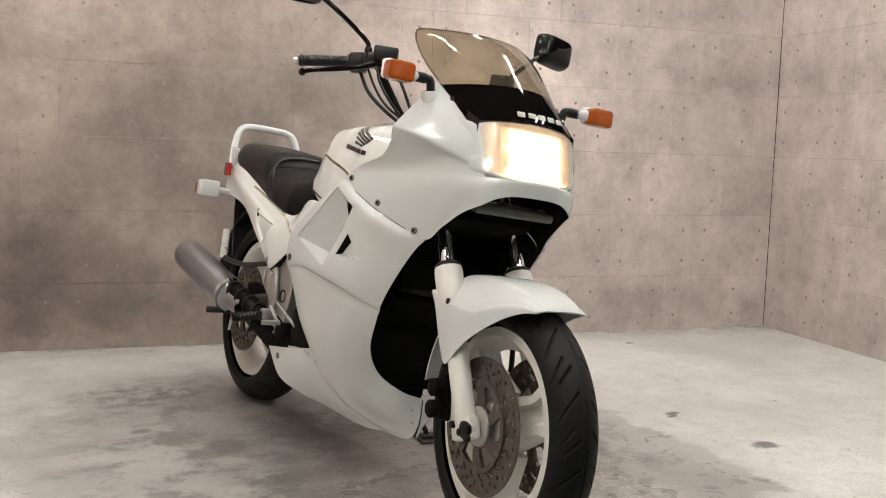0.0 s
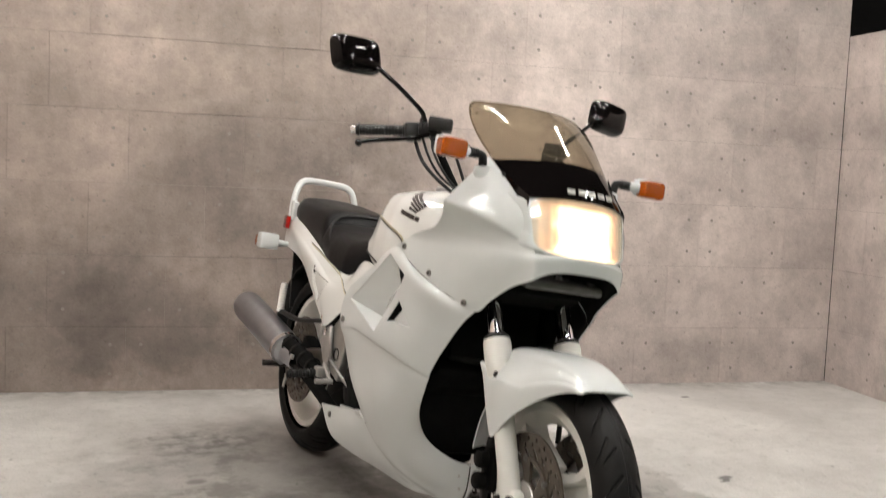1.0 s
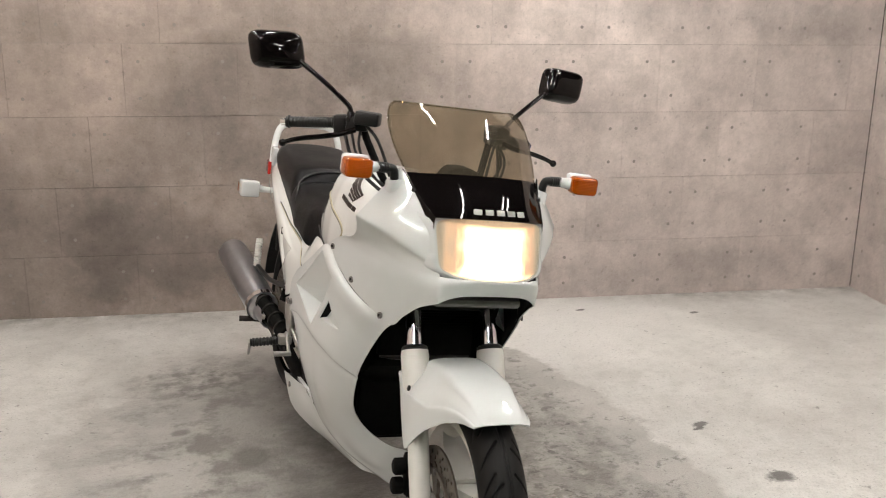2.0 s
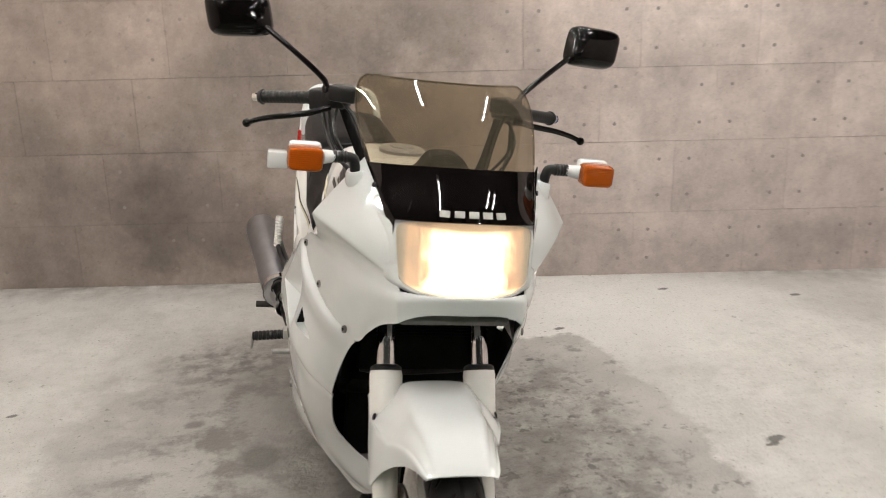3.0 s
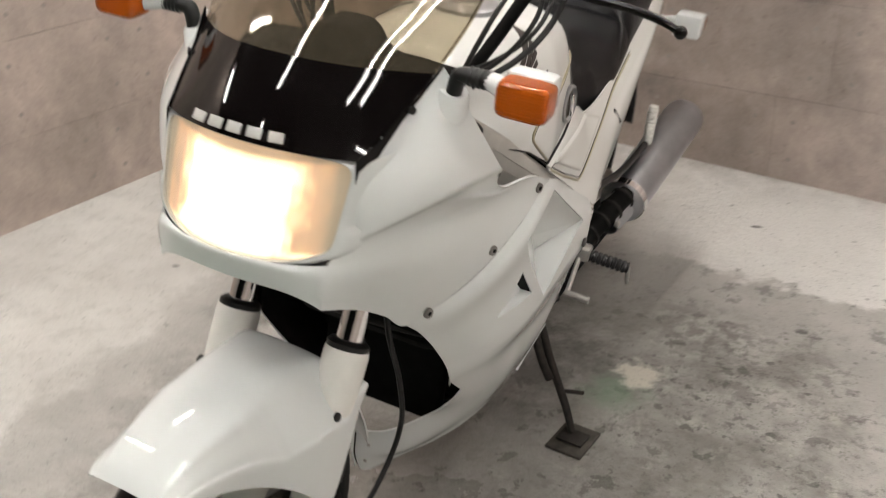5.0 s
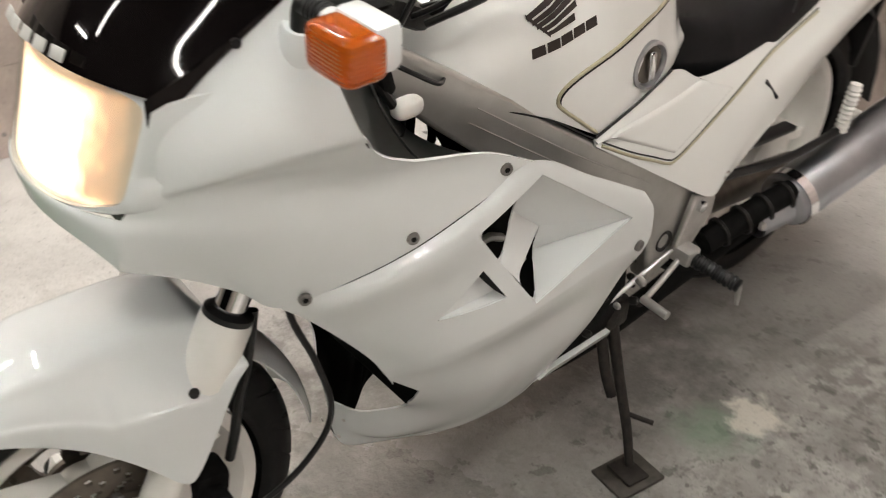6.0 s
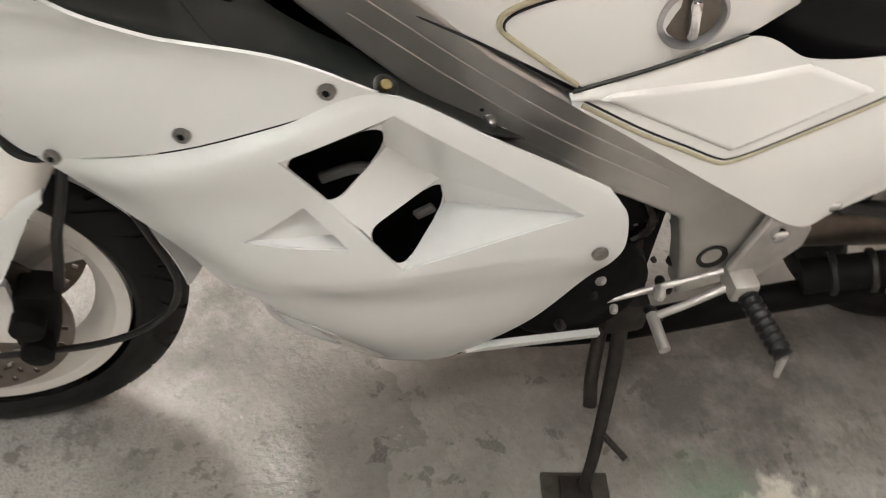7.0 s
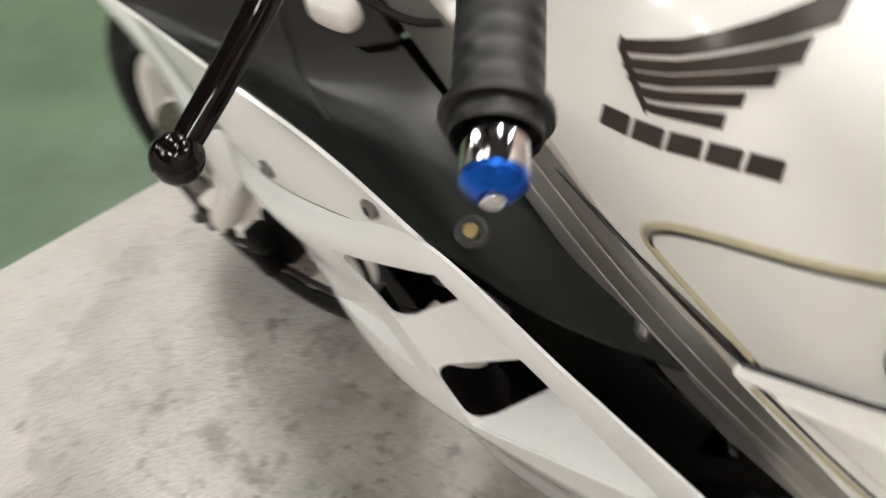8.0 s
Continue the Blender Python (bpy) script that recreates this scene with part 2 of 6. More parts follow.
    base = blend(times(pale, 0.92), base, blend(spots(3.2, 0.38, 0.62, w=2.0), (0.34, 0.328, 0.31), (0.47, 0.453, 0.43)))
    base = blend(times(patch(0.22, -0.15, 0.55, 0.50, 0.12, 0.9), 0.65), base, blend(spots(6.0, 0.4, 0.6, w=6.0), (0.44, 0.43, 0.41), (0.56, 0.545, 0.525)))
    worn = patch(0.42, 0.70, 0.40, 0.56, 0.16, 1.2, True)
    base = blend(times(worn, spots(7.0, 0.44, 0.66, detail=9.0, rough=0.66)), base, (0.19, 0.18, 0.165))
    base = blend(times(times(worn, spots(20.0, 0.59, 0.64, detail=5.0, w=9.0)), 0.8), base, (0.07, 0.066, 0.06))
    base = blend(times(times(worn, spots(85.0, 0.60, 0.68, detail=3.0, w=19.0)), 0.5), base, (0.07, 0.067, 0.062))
    base = blend(times(times(pale, spots(9.0, 0.55, 0.62, detail=8.0, rough=0.7, w=15.0)), 0.6), base, (0.12, 0.115, 0.105))
    base = blend(times(times(worn, spots(13.0, 0.58, 0.66, detail=6.0, w=7.0)), 0.75), base, (0.52, 0.50, 0.46))
    base = blend(times(times(patch(0.26, 0.22, 0.5, 0.55, 0.3, 0.8), spots(42.0, 0.58, 0.66, detail=5.0, w=29.0)), 0.28), base, (0.11, 0.105, 0.097))
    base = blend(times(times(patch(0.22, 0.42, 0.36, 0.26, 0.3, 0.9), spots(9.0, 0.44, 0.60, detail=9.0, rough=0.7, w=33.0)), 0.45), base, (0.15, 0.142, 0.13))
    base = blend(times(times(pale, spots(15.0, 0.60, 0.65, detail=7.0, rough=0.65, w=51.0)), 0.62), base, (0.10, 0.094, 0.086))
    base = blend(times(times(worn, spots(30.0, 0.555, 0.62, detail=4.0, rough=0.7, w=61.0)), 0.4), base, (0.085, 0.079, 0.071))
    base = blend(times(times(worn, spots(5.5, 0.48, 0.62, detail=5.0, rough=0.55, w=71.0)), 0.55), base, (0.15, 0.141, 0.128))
    base = blend(times(times(patch(-0.30, 1.55, 0.22, 0.16, 0.4, 1.6), spots(16.0, 0.44, 0.60, w=63.0)), 0.8), base, (0.16, 0.15, 0.137))
    base = blend(times(times(patch(0.44, 1.22, 0.16, 0.10, 0.4, 1.6), spots(22.0, 0.44, 0.58, w=65.0)), 0.8), base, (0.15, 0.14, 0.128))
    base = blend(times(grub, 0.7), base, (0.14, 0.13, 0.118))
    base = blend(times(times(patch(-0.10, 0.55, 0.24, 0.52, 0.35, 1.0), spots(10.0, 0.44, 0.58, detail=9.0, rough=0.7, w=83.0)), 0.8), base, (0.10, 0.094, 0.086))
    # the motorcycle's shade on the floor beneath it, put into the colour
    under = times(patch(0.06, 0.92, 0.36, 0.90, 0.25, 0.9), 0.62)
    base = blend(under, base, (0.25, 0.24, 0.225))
    # dark stain here, its colour also carrying some of the motorcycle's shadow
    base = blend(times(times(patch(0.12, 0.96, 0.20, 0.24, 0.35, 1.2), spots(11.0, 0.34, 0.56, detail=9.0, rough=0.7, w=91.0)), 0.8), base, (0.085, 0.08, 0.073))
    base = blend(times(times(patch(0.20, 0.20, 0.42, 0.42, 0.4, 1.0), spots(24.0, 0.56, 0.61, detail=6.0, rough=0.66, w=93.0)), 0.3), base, (0.13, 0.125, 0.115))
    base = blend(times(patch(-0.262, 0.885, 0.06, 0.075, 0.25, 1.0), 0.75), base, (0.13, 0.125, 0.115))
    base = blend(times(patch(-0.45, 1.137, 0.03, 0.022, 0.3, 1.0), 0.7), base, (0.14, 0.13, 0.12))
    # trodden-in black marks round the stand
    base = blend(times(times(patch(0.36, 0.62, 0.42, 0.66, 0.35, 0.9), spots(19.0, 0.590, 0.625, detail=7.0, rough=0.62, w=107.0)), 0.75), base, (0.085, 0.08, 0.072))
    # green paint and a bare fleck
    base = blend(times(patch(0.335, 0.895, 0.065, 0.05, 0.5, 3.2), 0.6), base, (0.17, 0.25, 0.175))
    base = blend(times(patch(0.37, 0.975, 0.042, 0.045, 0.3, 3.6), 0.8), base, (0.66, 0.62, 0.55))
    # dropped specks
    for cx, cy, r in ((1.426, 1.78, 0.02), (0.877, 1.515, 0.02), (0.685, 1.29, 0.016), (1.195, 0.579, 0.03), (-1.01, 1.35, 0.016), (-1.012, 1.0, 0.012), (0.49, 1.82, 0.014), (1.90, 1.57, 0.02), (1.175, 0.555, 0.018), (1.205, 0.19, 0.045)):
        base = blend(times(patch(cx, cy, r, r * 0.6, 0.3, 2.6), 0.9), base, (0.10, 0.095, 0.09))
    base = blend(times(spots(26.0, 0.655, 0.70, detail=5.0, w=11.0), 0.65), base, (0.16, 0.155, 0.145))
    base = blend(times(spots(75.0, 0.60, 0.70, detail=4.0, w=5.0), 0.5), base, (0.16, 0.153, 0.145))
    base = blend(times(spots(160.0, 0.52, 0.70, detail=3.0, w=81.0), 0.25), base, (0.22, 0.21, 0.20))
    base = blend(times(times(patch(0.26, 0.10, 0.62, 0.60, 0.4, 0.8), spots(210.0, 0.46, 0.60, detail=3.0, w=101.0)), 0.45), base, (0.24, 0.23, 0.215))
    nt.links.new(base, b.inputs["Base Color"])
    # worn smooth and shiny beside the front wheel, dull elsewhere
    rr = nt.nodes.new("ShaderNodeMapRange")
    rr.inputs["To Min"].default_value, rr.inputs["To Max"].default_value = 0.50, 0.24
    nt.links.new(patch(0.16, 0.06, 0.66, 0.58, 0.4, 0.8), rr.inputs["Value"])
    nt.links.new(rr.outputs["Result"], b.inputs["Roughness"])
    sp = nt.nodes.new("ShaderNodeMapRange")
    sp.inputs["To Min"].default_value, sp.inputs["To Max"].default_value = 0.45, 0.7
    nt.links.new(patch(0.14, 0.06, 0.58, 0.52, 0.3, 0.8), sp.inputs["Value"])
    nt.links.new(sp.outputs["Result"], b.inputs["Specular IOR Level"])
    bump(nt, b, spots(62.0, 0.3, 0.7, detail=5.0), 0.48, 0.004)
    # a hard sealed film there, pebbled, in which the lights sparkle
    film = times(patch(0.12, 0.12, 0.56, 0.50, 0.40, 0.9), spots(6.0, 0.34, 0.58, w=97.0))
    nt.links.new(film, b.inputs["Coat Weight"])
    b.inputs["Coat Roughness"].default_value = 0.04
    b.inputs["Coat IOR"].default_value = 1.6
    pebble = node(nt, "ShaderNodeBump", Strength=0.85, Distance=0.0016)
    grit = node(nt, "ShaderNodeTexNoise", Scale=105.0, Detail=2.0, Roughness=0.6)
    nt.links.new(co.outputs["Position"], grit.inputs["Vector"])
    nt.links.new(grit.outputs["Fac"], pebble.inputs["Height"])
    nt.links.new(pebble.outputs["Normal"], b.inputs["Coat Normal"])
    return m


def green_floor():
    m, nt, b = material("green_floor_paint")
    n, r = noise_ramp(nt, 3.0, [(0.33, (0.065, 0.105, 0.065)), (0.52, (0.10, 0.165, 0.10)), (0.64, (0.12, 0.18, 0.115)), (0.70, (0.15, 0.11, 0.07))], detail=8)
    nt.links.new(r.outputs["Color"], b.inputs["Base Color"])
    b.inputs["Roughness"].default_value = 0.4
    bump(nt, b, n.outputs["Fac"], 0.2, 0.003)
    return m


def wall_concrete():
    """Printed cast concrete: cloudy tone, broad darker and paler patches with places of their own, streaks, scuffs and
    pits.
    """
    m, nt, b = material("cast_concrete_sheet")
    co = nt.nodes.new("ShaderNodeNewGeometry")
    turn = nt.nodes.new("ShaderNodeMapping")
    turn.inputs["Rotation"].default_value = (0, 0, radians(13.1))
    nt.links.new(co.outputs["Position"], turn.inputs["Vector"])

    def op(kind, a, c, d=None):
        x = nt.nodes.new("ShaderNodeMath")
        x.operation = kind
        for sock, v in zip(x.inputs, (a, c, d)):
            if isinstance(v, (int, float)):
                sock.default_value = v
            elif v is not None:
                nt.links.new(v, sock)
        return x.outputs[0]

    def cloud(scale, detail, rough, stretch=(1, 1, 1), shift=0.0):
        mp = nt.nodes.new("ShaderNodeMapping")
        mp.inputs["Scale"].default_value = stretch
        mp.inputs["Location"].default_value = (shift, shift * 0.6, shift * 0.3)
        nt.links.new(turn.outputs[0], mp.inputs["Vector"])
        n = node(nt, "ShaderNodeTexNoise", Scale=scale, Detail=detail, Roughness=rough)
        nt.links.new(mp.outputs[0], n.inputs["Vector"])
        return n.outputs["Fac"]

    def span(v, lo, hi, a, c):
        r = nt.nodes.new("ShaderNodeMapRange")
        r.interpolation_type = "SMOOTHSTEP"
        for key, q in (("From Min", lo), ("From Max", hi), ("To Min", a), ("To Max", c)):
            r.inputs[key].default_value = q
        nt.links.new(v, r.inputs["Value"])
        return r.outputs["Result"]

    edge = cloud(4.0, 7.0, 0.62, shift=3.0)

    def tone_patch(u, z, ru, rz, depth):
        """A patch on the back wall, u along it and z up: a factor below 1 darkens, above 1 lightens."""
        mp = nt.nodes.new("ShaderNodeMapping")
        mp.inputs["Location"].default_value = (-u / ru, -2.24 / 1.4, -z / rz)
        mp.inputs["Scale"].default_value = (1 / ru, 1 / 1.4, 1 / rz)
        nt.links.new(turn.outputs[0], mp.inputs["Vector"])
        ln = nt.nodes.new("ShaderNodeVectorMath")
        ln.operation = "LENGTH"
        nt.links.new(mp.outputs[0], ln.inputs[0])
        return span(op("MULTIPLY_ADD", edge, 1.9, ln.outputs["Value"]), 1.35, 2.35, depth, 1.0)

    sep = nt.nodes.new("ShaderNodeSeparateXYZ")
    nt.links.new(turn.outputs[0], sep.inputs[0])
    # tone rises along the back wall from left to right
    tone = span(op("MULTIPLY_ADD", cloud(1.3, 6.0, 0.6, shift=9.0), 1.0, sep.outputs["X"]), 0.1, 1.5, 0.80, 1.13)
    # the one at (2.25, 1.28) paints in the shadow near the right corner
    for u, z, ru, rz, depth in ((-0.42, 1.02, 0.42, 0.24, 0.75), (0.10, 1.08, 0.32, 0.15, 0.72), (0.80, 1.22, 0.50, 0.32, 1.22), (-0.92, 0.30, 0.42, 0.30, 0.62), (-0.15, 0.60, 0.42, 0.34, 0.72), (-0.45, 0.12, 0.55, 0.14, 0.78), (-0.75, 0.78, 0.35, 0.20, 0.85),
                                (-1.45, 0.32, 0.50, 0.38, 0.74), (-1.15, 1.02, 0.30, 0.16, 1.16), (-0.95, 1.42, 0.55, 0.16, 1.20), (0.62, 0.55, 0.40, 0.30, 1.10), (1.25, 0.95, 0.60, 0.45, 1.12), (2.25, 1.28, 0.28, 0.10, 0.78), (1.6, 0.12, 0.8, 0.09, 0.86)):
        tone = op("MULTIPLY", tone, tone_patch(u, z, ru, rz, depth))
    tone = op("MULTIPLY", tone, span(sep.outputs["X"], -1.83, -1.70, 1.22, 1.0))
    tone = op("MULTIPLY", tone, span(cloud(2.6, 8.0, 0.6), 0.3, 0.7, 0.88, 1.12))
    tone = op("MULTIPLY", tone, span(cloud(7.0, 9.0, 0.75, shift=5.0), 0.25, 0.75, 0.80, 1.20))
    tone = op("MULTIPLY", tone, span(cloud(1.0, 7.0, 0.7, (5.0, 5.0, 0.7)), 0.3, 0.7, 0.94, 1.06))
    tone = op("MULTIPLY", tone, span(cloud(38.0, 6.0, 0.7), 0.57, 0.70, 1.0, 0.76))
    tone = op("MULTIPLY", tone, span(cloud(110.0, 4.0, 0.6, shift=7.0), 0.3, 0.7, 0.95, 1.05))
    info = nt.nodes.new("ShaderNodeObjectInfo")
    tone = op("MULTIPLY", tone, span(info.outputs["Random"], 0.0, 1.0, 0.95, 1.05))
    hue = nt.nodes.new("ShaderNodeMix")
    hue.data_type = "RGBA"
    hue.inputs[6].default_value, hue.inputs[7].default_value = (0.425, 0.352, 0.313, 1), (0.43, 0.375, 0.352, 1)
    nt.links.new(span(sep.outputs["X"], -0.6, 1.2, 0.0, 1.0), hue.inputs[0])
    v = nt.nodes.new("ShaderNodeVectorMath")
    v.operation = "SCALE"
    nt.links.new(hue.outputs[2], v.inputs[0])
    nt.links.new(tone, v.inputs["Scale"])
    nt.links.new(v.outputs[0], b.inputs["Base Color"])
    b.inputs["Roughness"].default_value = 0.75
    bump(nt, b, cloud(7.0, 9.0, 0.75), 0.15, 0.002)
    return m


FLOOR, GREEN, WALL = concrete_floor(), green_floor(), wall_concrete()
JOINT = surface("joint_grey", (0.29, 0.253, 0.23), (0.36, 0.317, 0.29), 0.85, scale=8)
HOLE = surface("tie_hole", (0.23, 0.205, 0.19), (0.29, 0.26, 0.24), 0.9, scale=40)
# near-black ceiling and hall walls: the hall's darkness is put into their colour
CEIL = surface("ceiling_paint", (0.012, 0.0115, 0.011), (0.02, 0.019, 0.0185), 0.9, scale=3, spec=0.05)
DARKWALL = surface("dark_hall_tone", (0.004, 0.004, 0.004), (0.007, 0.0068, 0.0065), 0.9, scale=3, spec=0.03)
FIXTURE = surface("fixture_enamel", (0.70, 0.70, 0.70), (0.76, 0.76, 0.76), 0.4, scale=10)


# ---- mesh helpers ----
def part(name, bm, mat, parent=None, label="", smooth=40.0):
    """Links a bmesh as one mesh object under a thing or under a part."""
    me = bpy.data.meshes.new(name)
    bm.normal_update()
    lim = math.cos(radians(smooth))
    for f in bm.faces:
        f.smooth = True
    for e in bm.edges:
        if len(e.link_faces) == 1:
            e.smooth = False
        elif len(e.link_faces) == 2 and e.link_faces[0].normal.dot(e.link_faces[1].normal) < lim:
            e.smooth = False
    bm.to_mesh(me)
    bm.free()
    for m in mat if isinstance(mat, (list, tuple)) else (mat,):
        me.materials.append(m)
    ob = new(name, me)
    if parent is not None:
        ob.parent = parent
    if label:
        ob["label"] = label
    return ob


def spline(pts, n):
    """n points along a smooth curve through pts."""
    p = [Vector(q) for q in pts]
    if len(p) == 2:
        return [p[0].lerp(p[1], i / (n - 1)) for i in range(n)]
    p = [p[0] * 2 - p[1]] + p + [p[-1] * 2 - p[-2]]
    out = []
    for i in range(n):
        s = i / (n - 1) * (len(p) - 3)
        k = min(int(s), len(p) - 4)
        t = s - k
        a, b, c, d = p[k:k + 4]
        out.append(0.5 * ((2 * b) + (c - a) * t + (2 * a - 5 * b + 4 * c - d) * t * t + (3 * b - a - 3 * c + d) * t ** 3))
    return out


def grid(bm, rows, closed=False):
    """Faces between rows of points."""
    vs = [[bm.verts.new(p) for p in r] for r in rows]
    n = len(vs[0])
    for a, b in zip(vs, vs[1:]):
        for j in range(n if closed else n - 1):
            k = (j + 1) % n
            q = [a[j], a[k], b[k], b[j]]
            try:
                bm.faces.new(q)
            except ValueError:
                pass
    return vs


def skin(rails, nu=24, nv=16, side=1):
    """A smooth sheet across rails, each a short run of points; side -1 mirrors it to the bike's other flank."""
    runs = [spline(r, nu) for r in rails]
    cols = [spline([r[i] for r in runs], nv) for i in range(nu)]
    bm = bmesh.new()
    grid(bm, [[Vector((p.x * side, p.y, p.z)) for p in c] for c in cols])
    bmesh.ops.remove_doubles(bm, verts=bm.verts, dist=1e-5)
    bmesh.ops.recalc_face_normals(bm, faces=bm.faces)
    return bm


def cut_window(bm, outline):
    """Cuts a convex window, given in y and z, clean through a sheet that faces sideways."""
    pts = [Vector((0, p[1], p[2])) for p in outline]
    mid = sum(pts, Vector()) / len(pts)
    edges = []
    for a, b in zip(pts, pts[1:] + pts[:1]):
        d = b - a
        n = Vector((0, d.z, -d.y)).normalized()
        if n.dot(mid - a) > 0:
            n = -n
        edges.append((a, n))
    lo = [min(p[k] for p in pts) - 0.012 for k in (1, 2)]
    hi = [max(p[k] for p in pts) + 0.012 for k in (1, 2)]
    for a, n in edges:
        near = [f for f in bm.faces if any(lo[0] < v.co.y < hi[0] and lo[1] < v.co.z < hi[1] for v in f.verts)]
        geom = near + list({e for f in near for e in f.edges}) + list({v for f in near for v in f.verts})
        bmesh.ops.bisect_plane(bm, geom=geom, plane_co=a, plane_no=n, dist=1e-6)
    gone = []
    for f in bm.faces:
        c = f.calc_center_median()
        c.x = 0
        if all(n.dot(c - a) < 0 for a, n in edges):
            gone.append(f)
    bmesh.ops.delete(bm, geom=gone, context="FACES")
    return bm


def thick(ob, t=0.003, offset=0.0, inner=None):
    m = ob.modifiers.new("thickness", "SOLIDIFY")
    m.thickness, m.offset = t, offset
    if inner is not None:
        ob.data.materials.append(inner)
        m.offset, m.material_offset = -1.0, 1
    return ob


def face_out(bm, way):
    """Turns a sheet's faces so that most look along way(place)."""
    bm.normal_update()
    if sum(f.normal.dot(way(f.calc_center_median())) * f.calc_area() for f in bm.faces) < 0:
        bmesh.ops.reverse_faces(bm, faces=bm.faces)
    return bm


def soft_edges(ob, width=0.003, segments=2, angle=35):
    m = ob.modifiers.new("edges", "BEVEL")
    m.width, m.segments, m.limit_method, m.angle_limit = width, segments, "ANGLE", radians(angle)
    return ob


def tube(bm, pts, r, n=16, seg=12, caps=True, r_end=None):
    """A round tube along a smooth curve; r may taper to r_end."""
    path = spline(pts, n) if len(pts) > 2 else [Vector(q) for q in pts]
    rings, up = [], Vector((0.12, 0.3, 1)).normalized()
    for i, p in enumerate(path):
        t = (path[min(i + 1, len(path) - 1)] - path[max(i - 1, 0)]).normalized()
        a = t.cross(up)
        if a.length < 0.1:
            a = t.cross(Vector((1, 0, 0.2)))
        a.normalize()
        up = a.cross(t)
        k = r if r_end is None else r + (r_end - r) * i / (len(path) - 1)
        rings.append([p + (a * math.cos(w) + up * math.sin(w)) * k for w in (2 * math.pi * j / seg for j in range(seg))])
    vs = grid(bm, rings, closed=True)
    if caps:
        bm.faces.new(vs[0][::-1]), bm.faces.new(vs[-1])
    return bm


def lathe(bm, profile, origin, axis, seg=48, close=False):
    """Turns a profile of (distance along the axis, radius) about an axis."""
    o, d = Vector(origin), Vector(axis).normalized()
    a = d.orthogonal().normalized()
    c = d.cross(a)
    rings = [[o + d * h + (a * math.cos(w) + c * math.sin(w)) * r for w in (2 * math.pi * j / seg for j in range(seg))] for h, r in profile]
    vs = grid(bm, rings, closed=True)
    if close:
        bm.faces.new(vs[0][::-1]), bm.faces.new(vs[-1])
    return bm


def block(bm, centre, size, turn=(0, 0, 0), bevel=0.0, taper=1.0):
    """A bevelled block; taper narrows its top."""
    m = pose(*centre, *turn)
    made = bmesh.ops.create_cube(bm, size=1.0, matrix=m @ Matrix.Diagonal((*size, 1)))["verts"]
    if taper != 1.0:
        inv = m.inverted()
        for v in made:
            q = inv @ v.co
            if q.z > 0:
                q.x *= taper
                q.y *= taper
                v.co = m @ q
    if bevel:
        es = list({e for v in made for e in v.link_edges})
        bmesh.ops.bevel(bm, geom=es, offset=bevel, segments=2, affect="EDGES", profile=0.5)
    return bm


def pill(bm, centre, size, e=0.5, n=20):
    """A rounded box: a squarish ball."""
    c = Vector(centre)
    bend = lambda w: math.copysign(abs(w) ** e, w)
    rings = []
    for i in range(n + 1):
        a = -math.pi / 2 + math.pi * i / n
        rings.append([c + Vector((size[0] / 2 * bend(math.cos(a)) * bend(math.cos(b)), size[1] / 2 * bend(math.cos(a)) * bend(math.sin(b)), size[2] / 2 * bend(math.sin(a)))) for b in (2 * math.pi * j / 32 for j in range(32))])
    grid(bm, rings, closed=True)
    bmesh.ops.remove_doubles(bm, verts=bm.verts, dist=1e-6)
    bmesh.ops.recalc_face_normals(bm, faces=bm.faces)
    return bm


def plate(bm, outline, depth):
    """A flat plate: an outline of points pushed along depth."""
    d = Vector(depth)
    a = [bm.verts.new(Vector(p)) for p in outline]
    b = [bm.verts.new(Vector(p) + d) for p in outline]
    bm.faces.new(a[::-1]), bm.faces.new(b)
    for i in range(len(a)):
        j = (i + 1) % len(a)
        bm.faces.new((a[i], a[j], b[j], b[i]))
    bmesh.ops.recalc_face_normals(bm, faces=bm.faces)
    return bm


def flip(bm, side):
    """Mirrors what was built for the left flank when side is -1."""
    if side < 0:
        for v in bm.verts:
            v.co.x = -v.co.x
        bmesh.ops.reverse_faces(bm, faces=bm.faces)
    return bm


def shape(fn, *args, **kw):
    """A fresh bmesh filled by one of the builders."""
    bm = bmesh.new()
    fn(bm, *args, **kw)
    return bm


# ---- the room ----
TURN = -13.1
ROOM = pose(0, 0, 0, 0, 0, TURN)
U0, U1, V0, V1, TOP = -1.84, 2.44, -8.0, 2.24, 2.7
HALL = 8.5


def room_thing(name, bm, mat, label="", kind="structure"):
    ob = part(name, bm, mat, None)
    ob.matrix_basis = ROOM
    return tagged(ob, label, kind=kind)


EDGE_V = -0.453
floor = room_thing("floor", shape(block, ((U0 + U1) / 2, (EDGE_V + V1 + 0.2) / 2, -0.06), (U1 - U0 + 0.4, V1 - EDGE_V + 0.2, 0.12)), FLOOR, "worn pale grey concrete floor with dark stains and painted-in bike shade")
floor_green = room_thing("floor_green", shape(block, ((U0 + HALL) / 2, (EDGE_V + V0) / 2 - 0.0005, -0.062), (HALL - U0 + 0.4, EDGE_V - V0 - 0.001, 0.12)), GREEN, "green painted concrete floor with scuffs")
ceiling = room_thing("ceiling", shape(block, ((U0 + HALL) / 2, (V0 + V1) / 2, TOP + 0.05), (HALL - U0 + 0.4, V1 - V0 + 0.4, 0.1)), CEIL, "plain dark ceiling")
wall_north = room_thing("wall_north", shape(block, ((U0 + U1) / 2 - 0.05, V1 + 0.08, TOP / 2), (U1 - U0 + 0.10, 0.14, TOP)), JOINT, "wall faced with printed cast concrete sheets")
